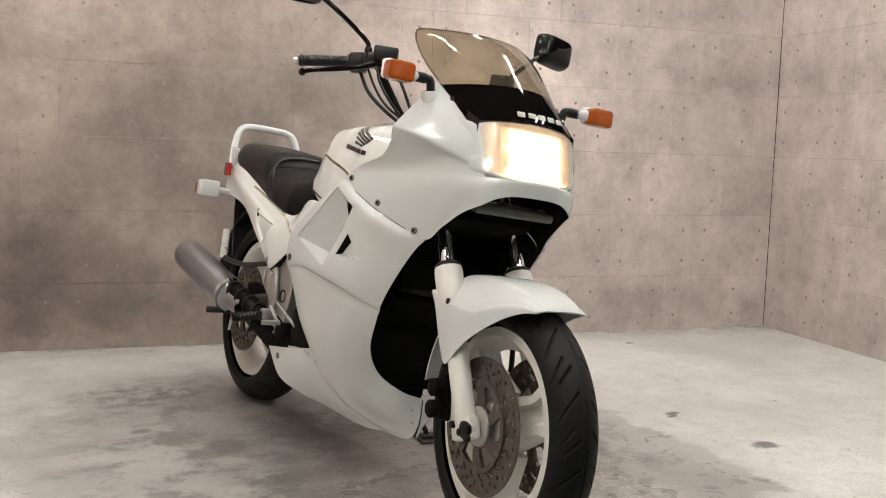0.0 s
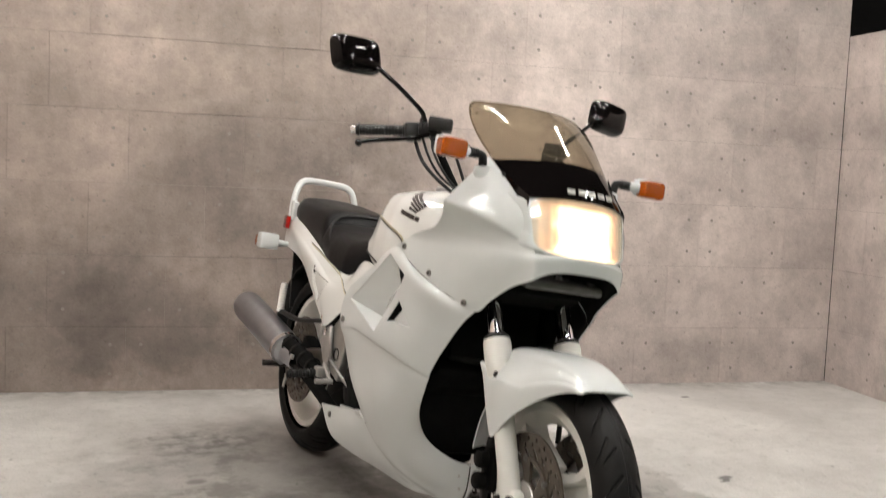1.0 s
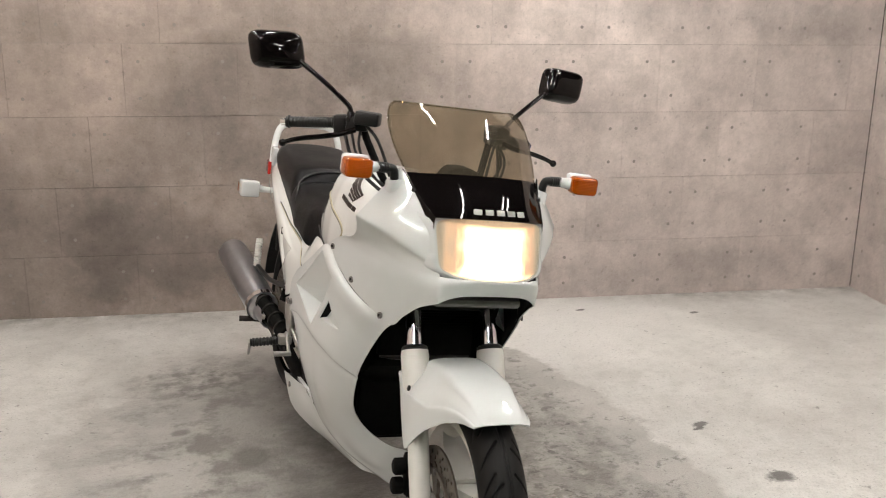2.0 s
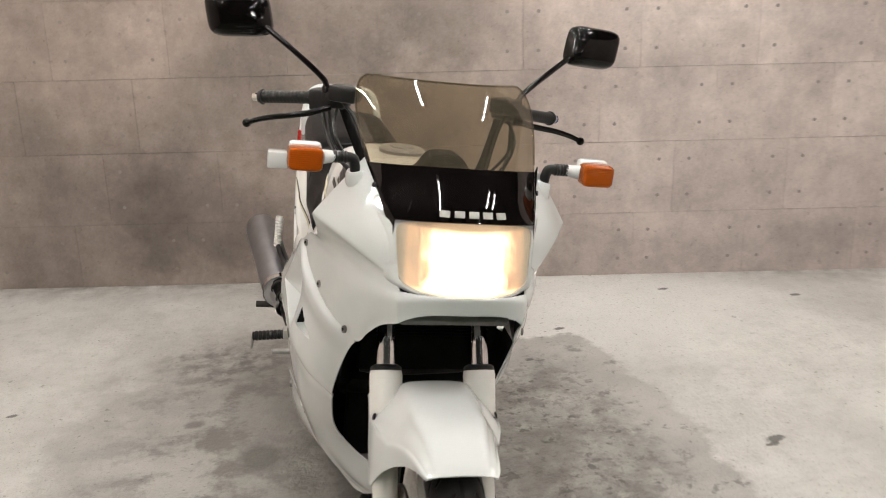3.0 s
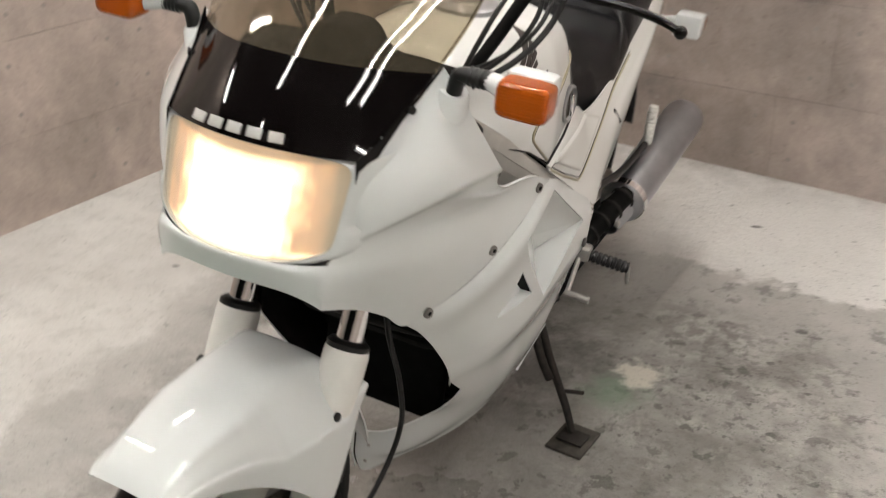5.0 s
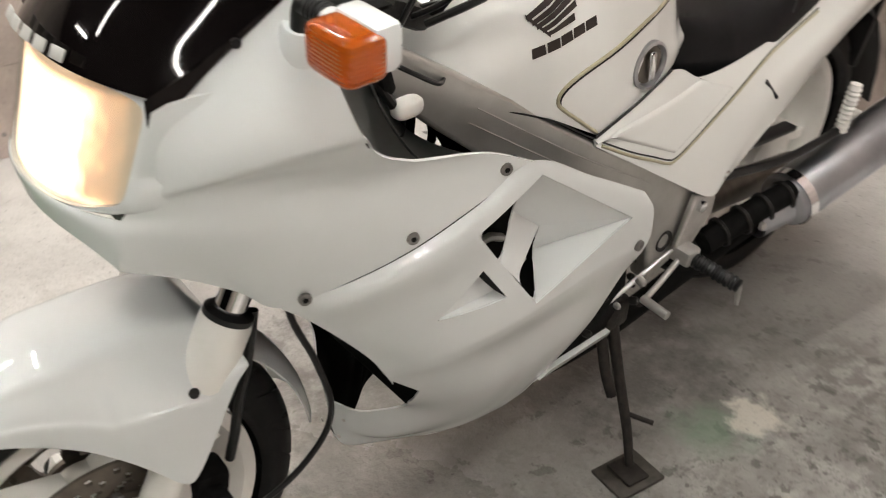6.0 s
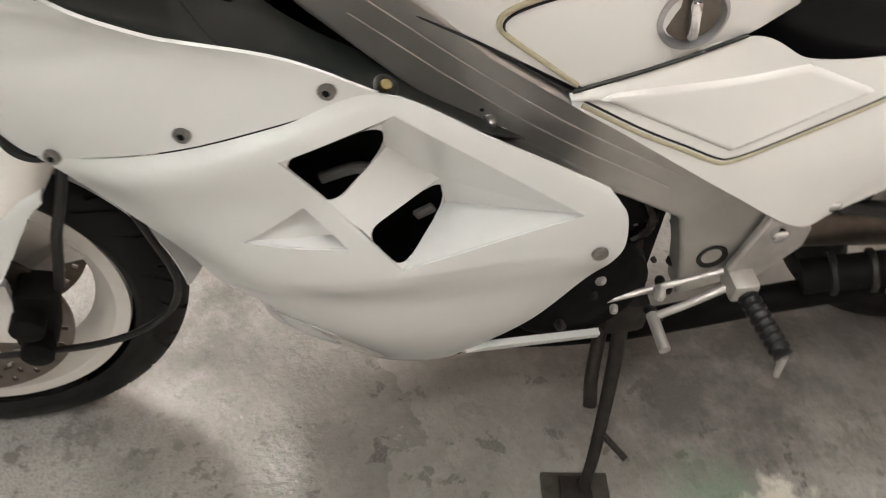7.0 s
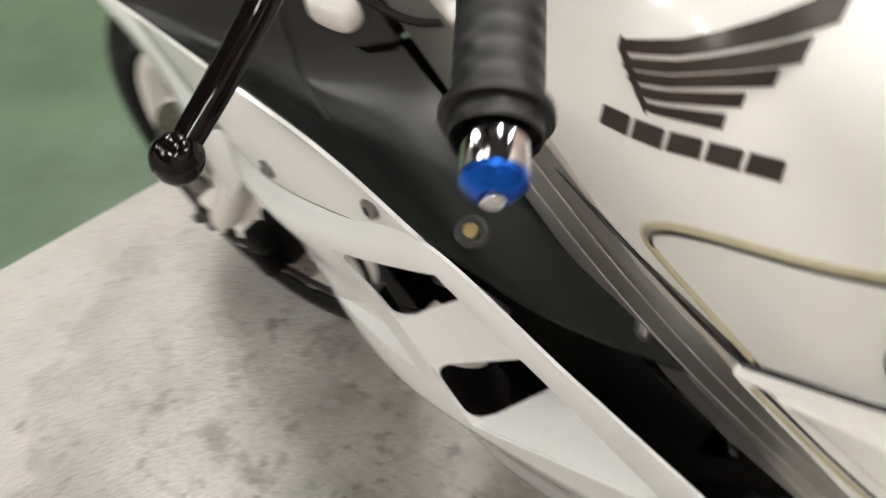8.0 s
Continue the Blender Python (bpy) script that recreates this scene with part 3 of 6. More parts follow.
wall_west = room_thing("wall_west", shape(block, (U0 - 0.08, (V0 + V1) / 2, TOP / 2), (0.14, V1 - V0, TOP)), JOINT, "wall faced with printed cast concrete sheets")
RIGHT_TOP = 1.75
wall_east = room_thing("wall_east", shape(block, (U1 + 0.08, (V1 - 3.0) / 2, RIGHT_TOP / 2), (0.14, V1 + 3.0, RIGHT_TOP)), JOINT, "partition wall faced with printed cast concrete sheets")
wall_far = room_thing("wall_far", shape(block, (HALL + 0.07, (V0 + V1) / 2, TOP / 2), (0.14, V1 - V0, TOP)), DARKWALL, "wall of the hall beyond the partition, near-black for its darkness")
wall_back = room_thing("wall_back", shape(block, ((U1 + 0.005 + HALL) / 2, V1 + 0.09, TOP / 2), (HALL - U1 - 0.005, 0.14, TOP)), DARKWALL, "wall of the hall beyond the partition, near-black for its darkness")
# unseen wall added to close the room, dark to deepen the shade
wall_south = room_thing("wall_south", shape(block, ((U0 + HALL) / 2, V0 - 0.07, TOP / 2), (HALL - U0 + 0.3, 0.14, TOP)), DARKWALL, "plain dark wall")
floor_hall = room_thing("floor_hall", shape(block, ((U1 + 0.17 + HALL) / 2, (EDGE_V + V1) / 2 + 0.0005, -0.062), (HALL - U1 - 0.17, V1 - EDGE_V - 0.002, 0.12)), GREEN, "green painted concrete floor")


def tube_light():
    """A bare tube light: enamelled batten, two holders, glowing tube. Built along y, hanging from z = 0."""
    ob = tagged(part("tube_light", shape(block, (0, 0, -0.02), (0.07, 0.68, 0.04), bevel=0.005), FIXTURE), "white enamelled ceiling batten with one lit tube", "ceiling light", "tube lights")
    part("tube", shape(tube, [(0, -0.29, -0.065), (0, 0.29, -0.065)], 0.0145, seg=16), TUBE, ob, "glowing tube")
    for y in (-0.30, 0.30):
        part("tube_holder", shape(block, (0, y, -0.055), (0.035, 0.02, 0.05), bevel=0.003), FIXTURE, ob)
    return ob


first = tube_light()
# the last two are added, unseen, to brighten the upper back wall
SPOTS = [(0.05, 0.68, 0), (0.0, -0.55, 0), (1.35, 1.05, 0), (1.80, -0.12, 0), (2.15, 0.05, 0), (-1.25, -0.42, 90), (-1.15, 0.55, 0), (-1.6, -1.0, 0), (0.0, -1.85, 0), (1.8, -1.4, 0), (-0.6, -2.4, 90), (2.55, -3.3, 90), (4.8, -2.7, 90), (4.6, -5.9, 90), (6.8, -4.4, 90), (6.6, -1.2, 90), (0.75, 1.72, 90), (-1.0, 1.72, 90)]
for i, (u, v, a) in enumerate(SPOTS):
    m = ROOM @ pose(u, v, TOP, 0, 0, a)
    if i:
        copy_thing(first, m)
    else:
        first.matrix_basis = m


# ---- the motorcycle ----
bike = tagged(new("motorcycle"), "white full-faired motorcycle with a lit headlight leaning on its side stand", "motorcycle")
bike.matrix_basis = pose(0, 0, 0, 0, LEAN, 0)
AXLE_F, R_F = Vector((0, -0.088, 0.285)), 0.285
AXLE_R, R_R = Vector((0, 1.36, 0.312)), 0.312
X = (1, 0, 0)


def tyre(axle, radius, width, rim_r):
    """A tyre with a rounded crown and cut grooves."""
    bm = bmesh.new()
    n, k = 840, 64
    turns, run = 12, 2 * math.pi * radius
    arc = width * 0.62
    rows = []

    def cut(dist, half, deep):
        return deep * max(0.0, min(1.0, 1.6 * (1 - abs(dist) / half)))

    for i in range(n):
        a = 2 * math.pi * i / n
        ring = []
        for j in range(k):
            s = -1 + 2 * j / (k - 1)
            x = width / 2 * math.sin(s * 1.75) / math.sin(1.5708) if abs(s) < 0.9 else width / 2 * math.copysign(math.sin(0.9 * 1.75) - (abs(s) - 0.9) * 1.6, s)
            fall = 1 - math.cos(min(abs(s), 1.0) * 1.45)
            r = radius - fall * (radius - rim_r)
            # long slanted cuts that sweep back from the middle, a hooked cut between them, a fine middle groove
            q = abs(s)
            g = cut(q * arc, 0.0022, 0.0035)
            if q < 0.72:
                pitch = run / turns
                ph = a / (2 * math.pi) * turns + (0.5 if s > 0 else 0.0)
                for start, slope, lo, hi in ((0.0, 0.55, 0.12, 0.68), (0.34, 0.62, 0.30, 0.72), (0.62, 0.45, 0.16, 0.50)):
                    d = ((ph + start + slope * q + 0.25 * q * q + 0.5) % 1.0 - 0.5) * pitch
                    if lo < q < hi:
                        g = max(g, cut(d * 0.8, 0.0030, 0.006))
            r -= g
            ring.append(axle + Vector((x, r * math.sin(a), r * math.cos(a))))
        rows.append(ring)
    rows.append(rows[0])
    vs = [[bm.verts.new(p) for p in r] for r in rows[:-1]]
    vs.append(vs[0])
    for a, b in zip(vs, vs[1:]):
        for j in range(k - 1):
            bm.faces.new((a[j], a[j + 1], b[j + 1], b[j]))
    return bm


def rim(bm, axle, r, w):
    """A cast rim: outer lip, well, and back."""
    h = w / 2
    prof = [(-h, r - 0.012), (-h, r + 0.006), (-h + 0.008, r + 0.008), (-h + 0.014, r - 0.004), (-h + 0.03, r - 0.016), (0, r - 0.02),
            (h - 0.03, r - 0.016), (h - 0.014, r - 0.004), (h - 0.008, r + 0.008), (h, r + 0.006), (h, r - 0.012), (h - 0.02, r - 0.034), (0, r - 0.042), (-h + 0.02, r - 0.034), (-h, r - 0.012)]
    return lathe(bm, prof, axle, X, seg=96)


def spoke(bm, axle, angle, r0, r1, w0, w1, t0, t1):
    """A broad cast spoke with a raised middle web."""
    rot = Matrix.Rotation(angle, 4, "X")
    secs = []
    for s in range(9):
        k = s / 8
        rr = r0 + (r1 - r0) * k
        w = w0 + (w1 - w0) * k + 0.018 * max(0, k - 0.75) * 4
        t = t0 + (t1 - t0) * k
        sec = [(-t, -w), (-t * 0.55, -w * 1.02), (t * 0.55, -w * 1.02), (t, -w), (t, -w * 0.55), (t * 0.45, -w * 0.4), (t * 0.45, w * 0.4), (t, w * 0.55), (t, w), (t * 0.55, w * 1.02), (-t * 0.55, w * 1.02), (-t, w), (-t, w * 0.55), (-t * 0.45, w * 0.4), (-t * 0.45, -w * 0.4), (-t, -w * 0.55)]
        secs.append([axle + rot @ Vector((x, y, rr)) for x, y in sec])
    vs = grid(bm, secs, closed=True)
    bm.faces.new(vs[0][::-1]), bm.faces.new(vs[-1])


def drilled_disc(axle, x, r0, r1, holes=True, arms=False):
    """A brake disc: a ring with rows of drilled holes and slanted windows cut right through it."""
    bm = bmesh.new()
    na, nr = 216, 14
    rows = []
    for i in range(na):
        a = 2 * math.pi * i / na
        rows.append([bm.verts.new(axle + Vector((x, (r0 + (r1 - r0) * j / nr) * math.sin(a), (r0 + (r1 - r0) * j / nr) * math.cos(a)))) for j in range(nr + 1)])
    for i in range(na):
        for j in range(nr):
            cut = False
            if holes:
                if j in (7, 8) and i % 9 in (0, 1):
                    cut = True
                if j in (10, 11) and (i + 4) % 9 in (0, 1):
                    cut = True
                if 1 <= j <= 5 and (i - j * 1.5) % 12 < 4:
                    cut = True
            if arms and 4 <= j <= 11 and 4 < (i - j * 0.8) % 36 < 25:
                cut = True
            if not cut:
                bm.faces.new((rows[i][j], rows[i][j + 1], rows[(i + 1) % na][j + 1], rows[(i + 1) % na][j]))
    return bm


def wheel(name, axle, radius, width, rim_r, rim_w, discs, phase):
    bm = bmesh.new()
    rim(bm, axle, rim_r, rim_w)
    lathe(bm, [(-0.055, 0.03), (-0.055, 0.048), (-0.03, 0.058), (0.03, 0.058), (0.055, 0.048), (0.055, 0.03)], axle, X, 40, True)
    ob = part(name, bm, FORK, bike, "white cast three-spoke wheel")
    for k in range(3):
        part("spoke", shape(spoke, axle, phase + k * 2 * math.pi / 3, 0.05, rim_r - 0.03, 0.052, 0.034, 0.032, 0.028), FORK, ob, "broad white cast spoke")
    part("tyre", tyre(axle, radius, width, rim_r + 0.004), RUBBER, ob, "black rubber tyre with cut grooves")
    for x in discs:
        d = thick(part("brake_disc", drilled_disc(axle, x, 0.088, 0.148), STEEL, ob, "drilled grey steel brake disc"), 0.005)
        side = math.copysign(1, x)
        thick(part("disc_carrier", drilled_disc(axle, x + 0.004 * side, 0.026, 0.098, False, True), STEEL, ob, "brown steel disc carrier"), 0.008)
        part("hub_boss", shape(lathe, [(0, 0.044), (0.005, 0.042), (0.009, 0.030), (0.010, 0.018)], axle + Vector((x + 0.006 * side, 0, 0)), (side, 0, 0), 32), ALLOY, ob)
        for k in range(6):
            a = k * math.pi / 3 + 0.15
            part("disc_button", shape(lathe, [(0, 0.008), (0.007, 0.008), (0.008, 0.005), (0.008, 0)], axle + Vector((x + 0.003 * side, 0.092 * math.sin(a), 0.092 * math.cos(a))), (side, 0, 0), 12), SCREW, ob)
    return ob


front_wheel = wheel("front_wheel", AXLE_F, R_F, 0.104, 0.207, 0.076, (-0.066, 0.066), 1.15)
part("axle", shape(tube, [AXLE_F + Vector((-0.118, 0, 0)), AXLE_F + Vector((0.118, 0, 0))], 0.011), CHROME, front_wheel)
for s in (-1, 1):
    part("axle_nut", shape(lathe, [(-0.006, 0.019), (0.004, 0.019), (0.006, 0.016), (0.006, 0.0)], AXLE_F + Vector((0.1135 * s, -0.012, -0.004)), (s, 0, 0), 20), DARKMETAL, front_wheel)
rear_wheel = wheel("rear_wheel", AXLE_R, R_R, 0.145, 0.222, 0.105, (-0.085,), 0.2)

# the front end is turned a little to the bike's right
RAKE = Vector((0, 0.47, 0.883)).normalized()
HEAD = Vector((0, -0.040, 0.285))
STEER = pose(-0.004, 0, 0) @ Matrix.Translation(HEAD) @ Matrix.Rotation(radians(-4.0), 4, RAKE) @ Matrix.Translation(-HEAD)
front_wheel.matrix_basis = STEER

# fork legs
for s in (-1, 1):
    foot = Vector((0.098 * s, -0.082, 0.275))
    topl = Vector((0.094 * s, 0.092, 0.602))
    ax = (topl - foot).normalized()
    ln = (topl - foot).length
    leg = part("fork_slider", shape(lathe, [(-0.012, 0.012), (-0.008, 0.022), (0.03, 0.024), (0.20, 0.0245), (ln - 0.10, 0.0255), (ln - 0.085, 0.031), (ln - 0.01, 0.0325), (ln, 0.031), (ln, 0.020)], foot, ax, 32, True), FORK, bike, "white painted fork slider")
    leg.matrix_basis = STEER
    part("dust_seal", shape(lathe, [(0, 0.0305), (0.007, 0.0305), (0.012, 0.024), (0.012, 0.019)], topl, ax, 32), BLACK, leg, "black rubber seal")
    part("fork_tube", shape(tube, [topl, topl + ax * 0.355], 0.0195, seg=24), CHROME, leg, "bright chrome fork tube")
    b = shape(block, AXLE_F + Vector((0.098 * s, 0.012, -0.008)), (0.03, 0.085, 0.05), (-20, 0, 0), 0.01)
    part("axle_clamp", b, FORK, leg, "white painted axle clamp")
    for dy in (-0.03, 0.0, 0.036):
        part("bolt", shape(lathe, [(0, 0.0), (0, 0.008), (0.010, 0.008), (0.012, 0.004), (0.012, 0.0)], AXLE_F + Vector((0.112 * s, dy, -0.012 + dy * 0.2)), (s, 0, 0), 12), DARKMETAL, leg)
    cal = bmesh.new()
    cc = AXLE_F + Vector((0.083 * s, 0.118, 0.035))
    block(cal, cc, (0.05, 0.05, 0.105), (-12, 0, 0), 0.012)
    lathe(cal, [(0, 0.02), (0.02, 0.02), (0.024, 0.015)], cc + Vector((0.03 * s, 0, 0.022)), (s, 0, 0), 20, True)
    lathe(cal, [(0, 0.02), (0.02, 0.02), (0.024, 0.015)], cc + Vector((0.03 * s, 0, -0.026)), (s, 0, 0), 20, True)
    caliper = part("brake_caliper", cal, MATT, bike, "black brake caliper")
    caliper.matrix_basis = STEER
    part("caliper_bracket", shape(plate, [cc + Vector((0, -0.085, -0.04)), cc + Vector((0, -0.02, -0.05)), cc + Vector((0, -0.02, 0.06)), cc + Vector((0, -0.07, 0.075))], (0.012 * s, 0, 0)), FORK, caliper, "cast bracket")
    part("caliper_bolt", shape(lathe, [(0, 0.0), (0, 0.011), (0.012, 0.011), (0.012, 0)], cc + Vector((0.012 * s, -0.03, 0.085)), (s, 0, 0), 12), CHROME, caliper)

# front mudguard
def fender_row(y, n=53):
    """A cross-section of the mudguard at y: flat crown, hollow shoulders, flat flanks outside the fork legs."""
    top = spline_at(((-0.235, 0.557), (-0.215, 0.571), (-0.17, 0.588), (-0.11, 0.599), (-0.04, 0.602), (0.03, 0.598), (0.062, 0.592), (0.078, 0.578), (0.096, 0.556)), y)
    half = spline_at(((-0.235, 0.060), (-0.215, 0.068), (-0.16, 0.078), (-0.10, 0.092), (-0.05, 0.110), (-0.01, 0.121), (0.03, 0.124), (0.096, 0.124)), y)
    low = spline_at(((-0.235, 0.551), (-0.20, 0.546), (-0.15, 0.528), (-0.10, 0.500), (-0.06, 0.468), (-0.03, 0.435), (-0.005, 0.404), (0.012, 0.406), (0.045, 0.462), (0.075, 0.520), (0.096, 0.545)), y)
    d = top - low
    k = min(1.0, d / 0.13)
    crown = min(0.060, half * 0.66)
    sec = [(0, top + 0.001), (0.6 * crown, top), (crown, top - 0.006 * k), (crown + 0.30 * (half - crown), top - 0.026 * k), (crown + 0.66 * (half - crown), top - 0.050 * k), (half - 0.004, top - 0.072 * k), (half, min(top - 0.085 * k, low + 0.6 * d)), (half, low)]
    run = spline([(x, y, z) for x, z in sec], n // 2 + 1)
    return [Vector((-p.x, p.y, p.z)) for p in run[:0:-1]] + run


def spline_at(pairs, y):
    """A smooth value at y through pairs of (y, value)."""
    run = spline([(a, b, 0) for a, b in pairs], 120)
    return float(np.interp(y, [p.x for p in run], [p.y for p in run]))


bm = bmesh.new()
grid(bm, [fender_row(-0.235 + 0.331 * i / 56) for i in range(57)])
bmesh.ops.recalc_face_normals(bm, faces=bm.faces)
mudguard = thick(part("front_mudguard", bm, WHITE, bike, "glossy white front mudguard"), 0.004)
mudguard.matrix_basis = STEER
for s in (-1, 1):
    part("mudguard_bolt", shape(lathe, [(0, 0), (0, 0.0065), (0.003, 0.0065), (0.004, 0.004), (0.004, 0)], (0.119 * s, 0.028, 0.535), (s, 0, 0.3), 16), DARKMETAL, mudguard)

bm = bmesh.new()
rows = []
for i in range(15):
    a = 0.50 + 0.95 * i / 14
    rows.append([AXLE_F + Vector((0.058 * t, (0.318 - 0.022 * t * t) * math.sin(a), (0.318 - 0.022 * t * t) * math.cos(a))) for t in (-1, -0.75, -0.4, 0, 0.4, 0.75, 1)])
grid(bm, rows)
thick(part("mudguard_tail", bm, WHITE, mudguard, "white rear tongue of the mudguard"), 0.003)

# ---- fairing ----
SCREWS = [(0.184, 0.132, 0.672), (0.223, 0.250, 0.723), (0.240, 0.370, 0.774)]
A1, C1, A2, C2 = Vector((0.246, 0.326, 0.706)), Vector((0.247, 0.370, 0.640)), Vector((0.254, 0.399, 0.604)), Vector((0.251, 0.436, 0.548))
TIP, CROWN = Vector((0.257, 0.612, 0.607)), Vector((0.247, 0.423, 0.750))
T1, B1, T2, B2 = Vector((0.224, 0.417, 0.719)), Vector((0.206, 0.424, 0.673)), Vector((0.208, 0.477, 0.627)), Vector((0.192, 0.488, 0.574))

FLANK = [
    [(0.1275, 0.004, 0.852), (0.1325, 0.016, 0.90), (0.151, 0.085, 0.962), (0.171, 0.147, 1.014)],
    [(0.127, 0.000, 0.845), (0.157, 0.03, 0.880), (0.189, 0.09, 0.925), (0.212, 0.155, 0.957)],
    [(0.1265, -0.004, 0.838), (0.166, 0.033, 0.860), (0.214, 0.098, 0.887), (0.249, 0.160, 0.903)],
    [(0.1255, -0.010, 0.830), (0.167, 0.036, 0.850), (0.215, 0.102, 0.876), (0.252, 0.167, 0.893)],
    [(0.1235, -0.017, 0.821), (0.159, 0.040, 0.839), (0.198, 0.113, 0.852), (0.237, 0.190, 0.859)],
    [(0.1195, -0.026, 0.811), (0.160, 0.041, 0.815), (0.194, 0.128, 0.822), (0.233, 0.240, 0.831)],
    [(0.122, -0.034, 0.792), (0.158, 0.036, 0.775), (0.203, 0.150, 0.776), (0.238, 0.335, 0.807)],
    [(0.118, -0.036, 0.753), (0.137, 0.02, 0.727), (0.149, 0.072, 0.690), (0.164, 0.112, 0.656), (0.200, 0.18, 0.682), (0.222, 0.25, 0.706), (0.236, 0.33, 0.738), (0.243, 0.411, 0.770)],
]
NU, NV = 46, 57
runs = [spline(r, NU) for r in FLANK]
flank = [spline([r[i] for r in runs], NV) for i in range(NU)]
for c in flank:
    for _ in range(18):
        c[3:40] = [(c[i - 1] + c[i] * 2 + c[i + 1]) / 4 for i in range(3, 40)]
bm = bmesh.new()
for s in (1, -1):
    # the right ear stands out a little further
    grid(bm, [[Vector((p.x * s * (1 + (0.03 * min(1.0, max(0.0, (p.x - 0.14) / 0.10)) * min(1.0, max(0.0, (p.z - 0.80) / 0.05)) if s < 0 else 0.0)), p.y, p.z)) for p in c] for c in flank])
start = round((NV - 1) * 5 / 7)
rows = []
for i in range(start, NV):
    p, k = flank[0][i], (i - start) / (NV - 1 - start)
    rows.append([Vector((p.x * t, p.y - (0.040 - 0.012 * k) * (1 - abs(t) ** 2.2), p.z + 0.003 * (1 - t * t) + 0.024 * k * (1 - t ** 4))) for t in (-1 + 2 * j / 32 for j in range(33))])
grid(bm, rows)
bmesh.ops.remove_doubles(bm, verts=bm.verts, dist=2e-5)
bmesh.ops.recalc_face_normals(bm, faces=bm.faces)
face_out(bm, lambda c: Vector((math.copysign(1, c.x), -1, 0)) if abs(c.x) > 0.1 else Vector((0, -1, 0)))
upper = thick(part("upper_fairing", bm, WHITE, bike, "glossy white moulded upper fairing"), 0.003, inner=MATT)
for s in (1, -1):
    # boss that carries the indicator
    part("indicator_mount", flip(shape(lathe, [(-0.06, 0.036), (-0.03, 0.027), (-0.004, 0.021), (0.0, 0.018), (0.0, 0.0)], (0.186, 0.146, 0.990), (0.25, -0.1, 1), 24), s), WHITE, upper, "white moulded boss")
    for p in SCREWS:
        part("screw", flip(shape(lathe, [(0, 0), (0, 0.008), (0.004, 0.0075), (0.005, 0.004), (0.003, 0.0)], Vector(p) - Vector((0.001, 0, 0)), (1, -0.35, 0.1), 14), s), SCREW, upper)
        part("screw_socket", flip(shape(lathe, [(0.0038, 0.0), (0.0038, 0.0035), (0.0046, 0.0035), (0.0046, 0)], Vector(p) - Vector((0.0005, 0, 0)), (1, -0.35, 0.1), 6), s), MATT, upper)

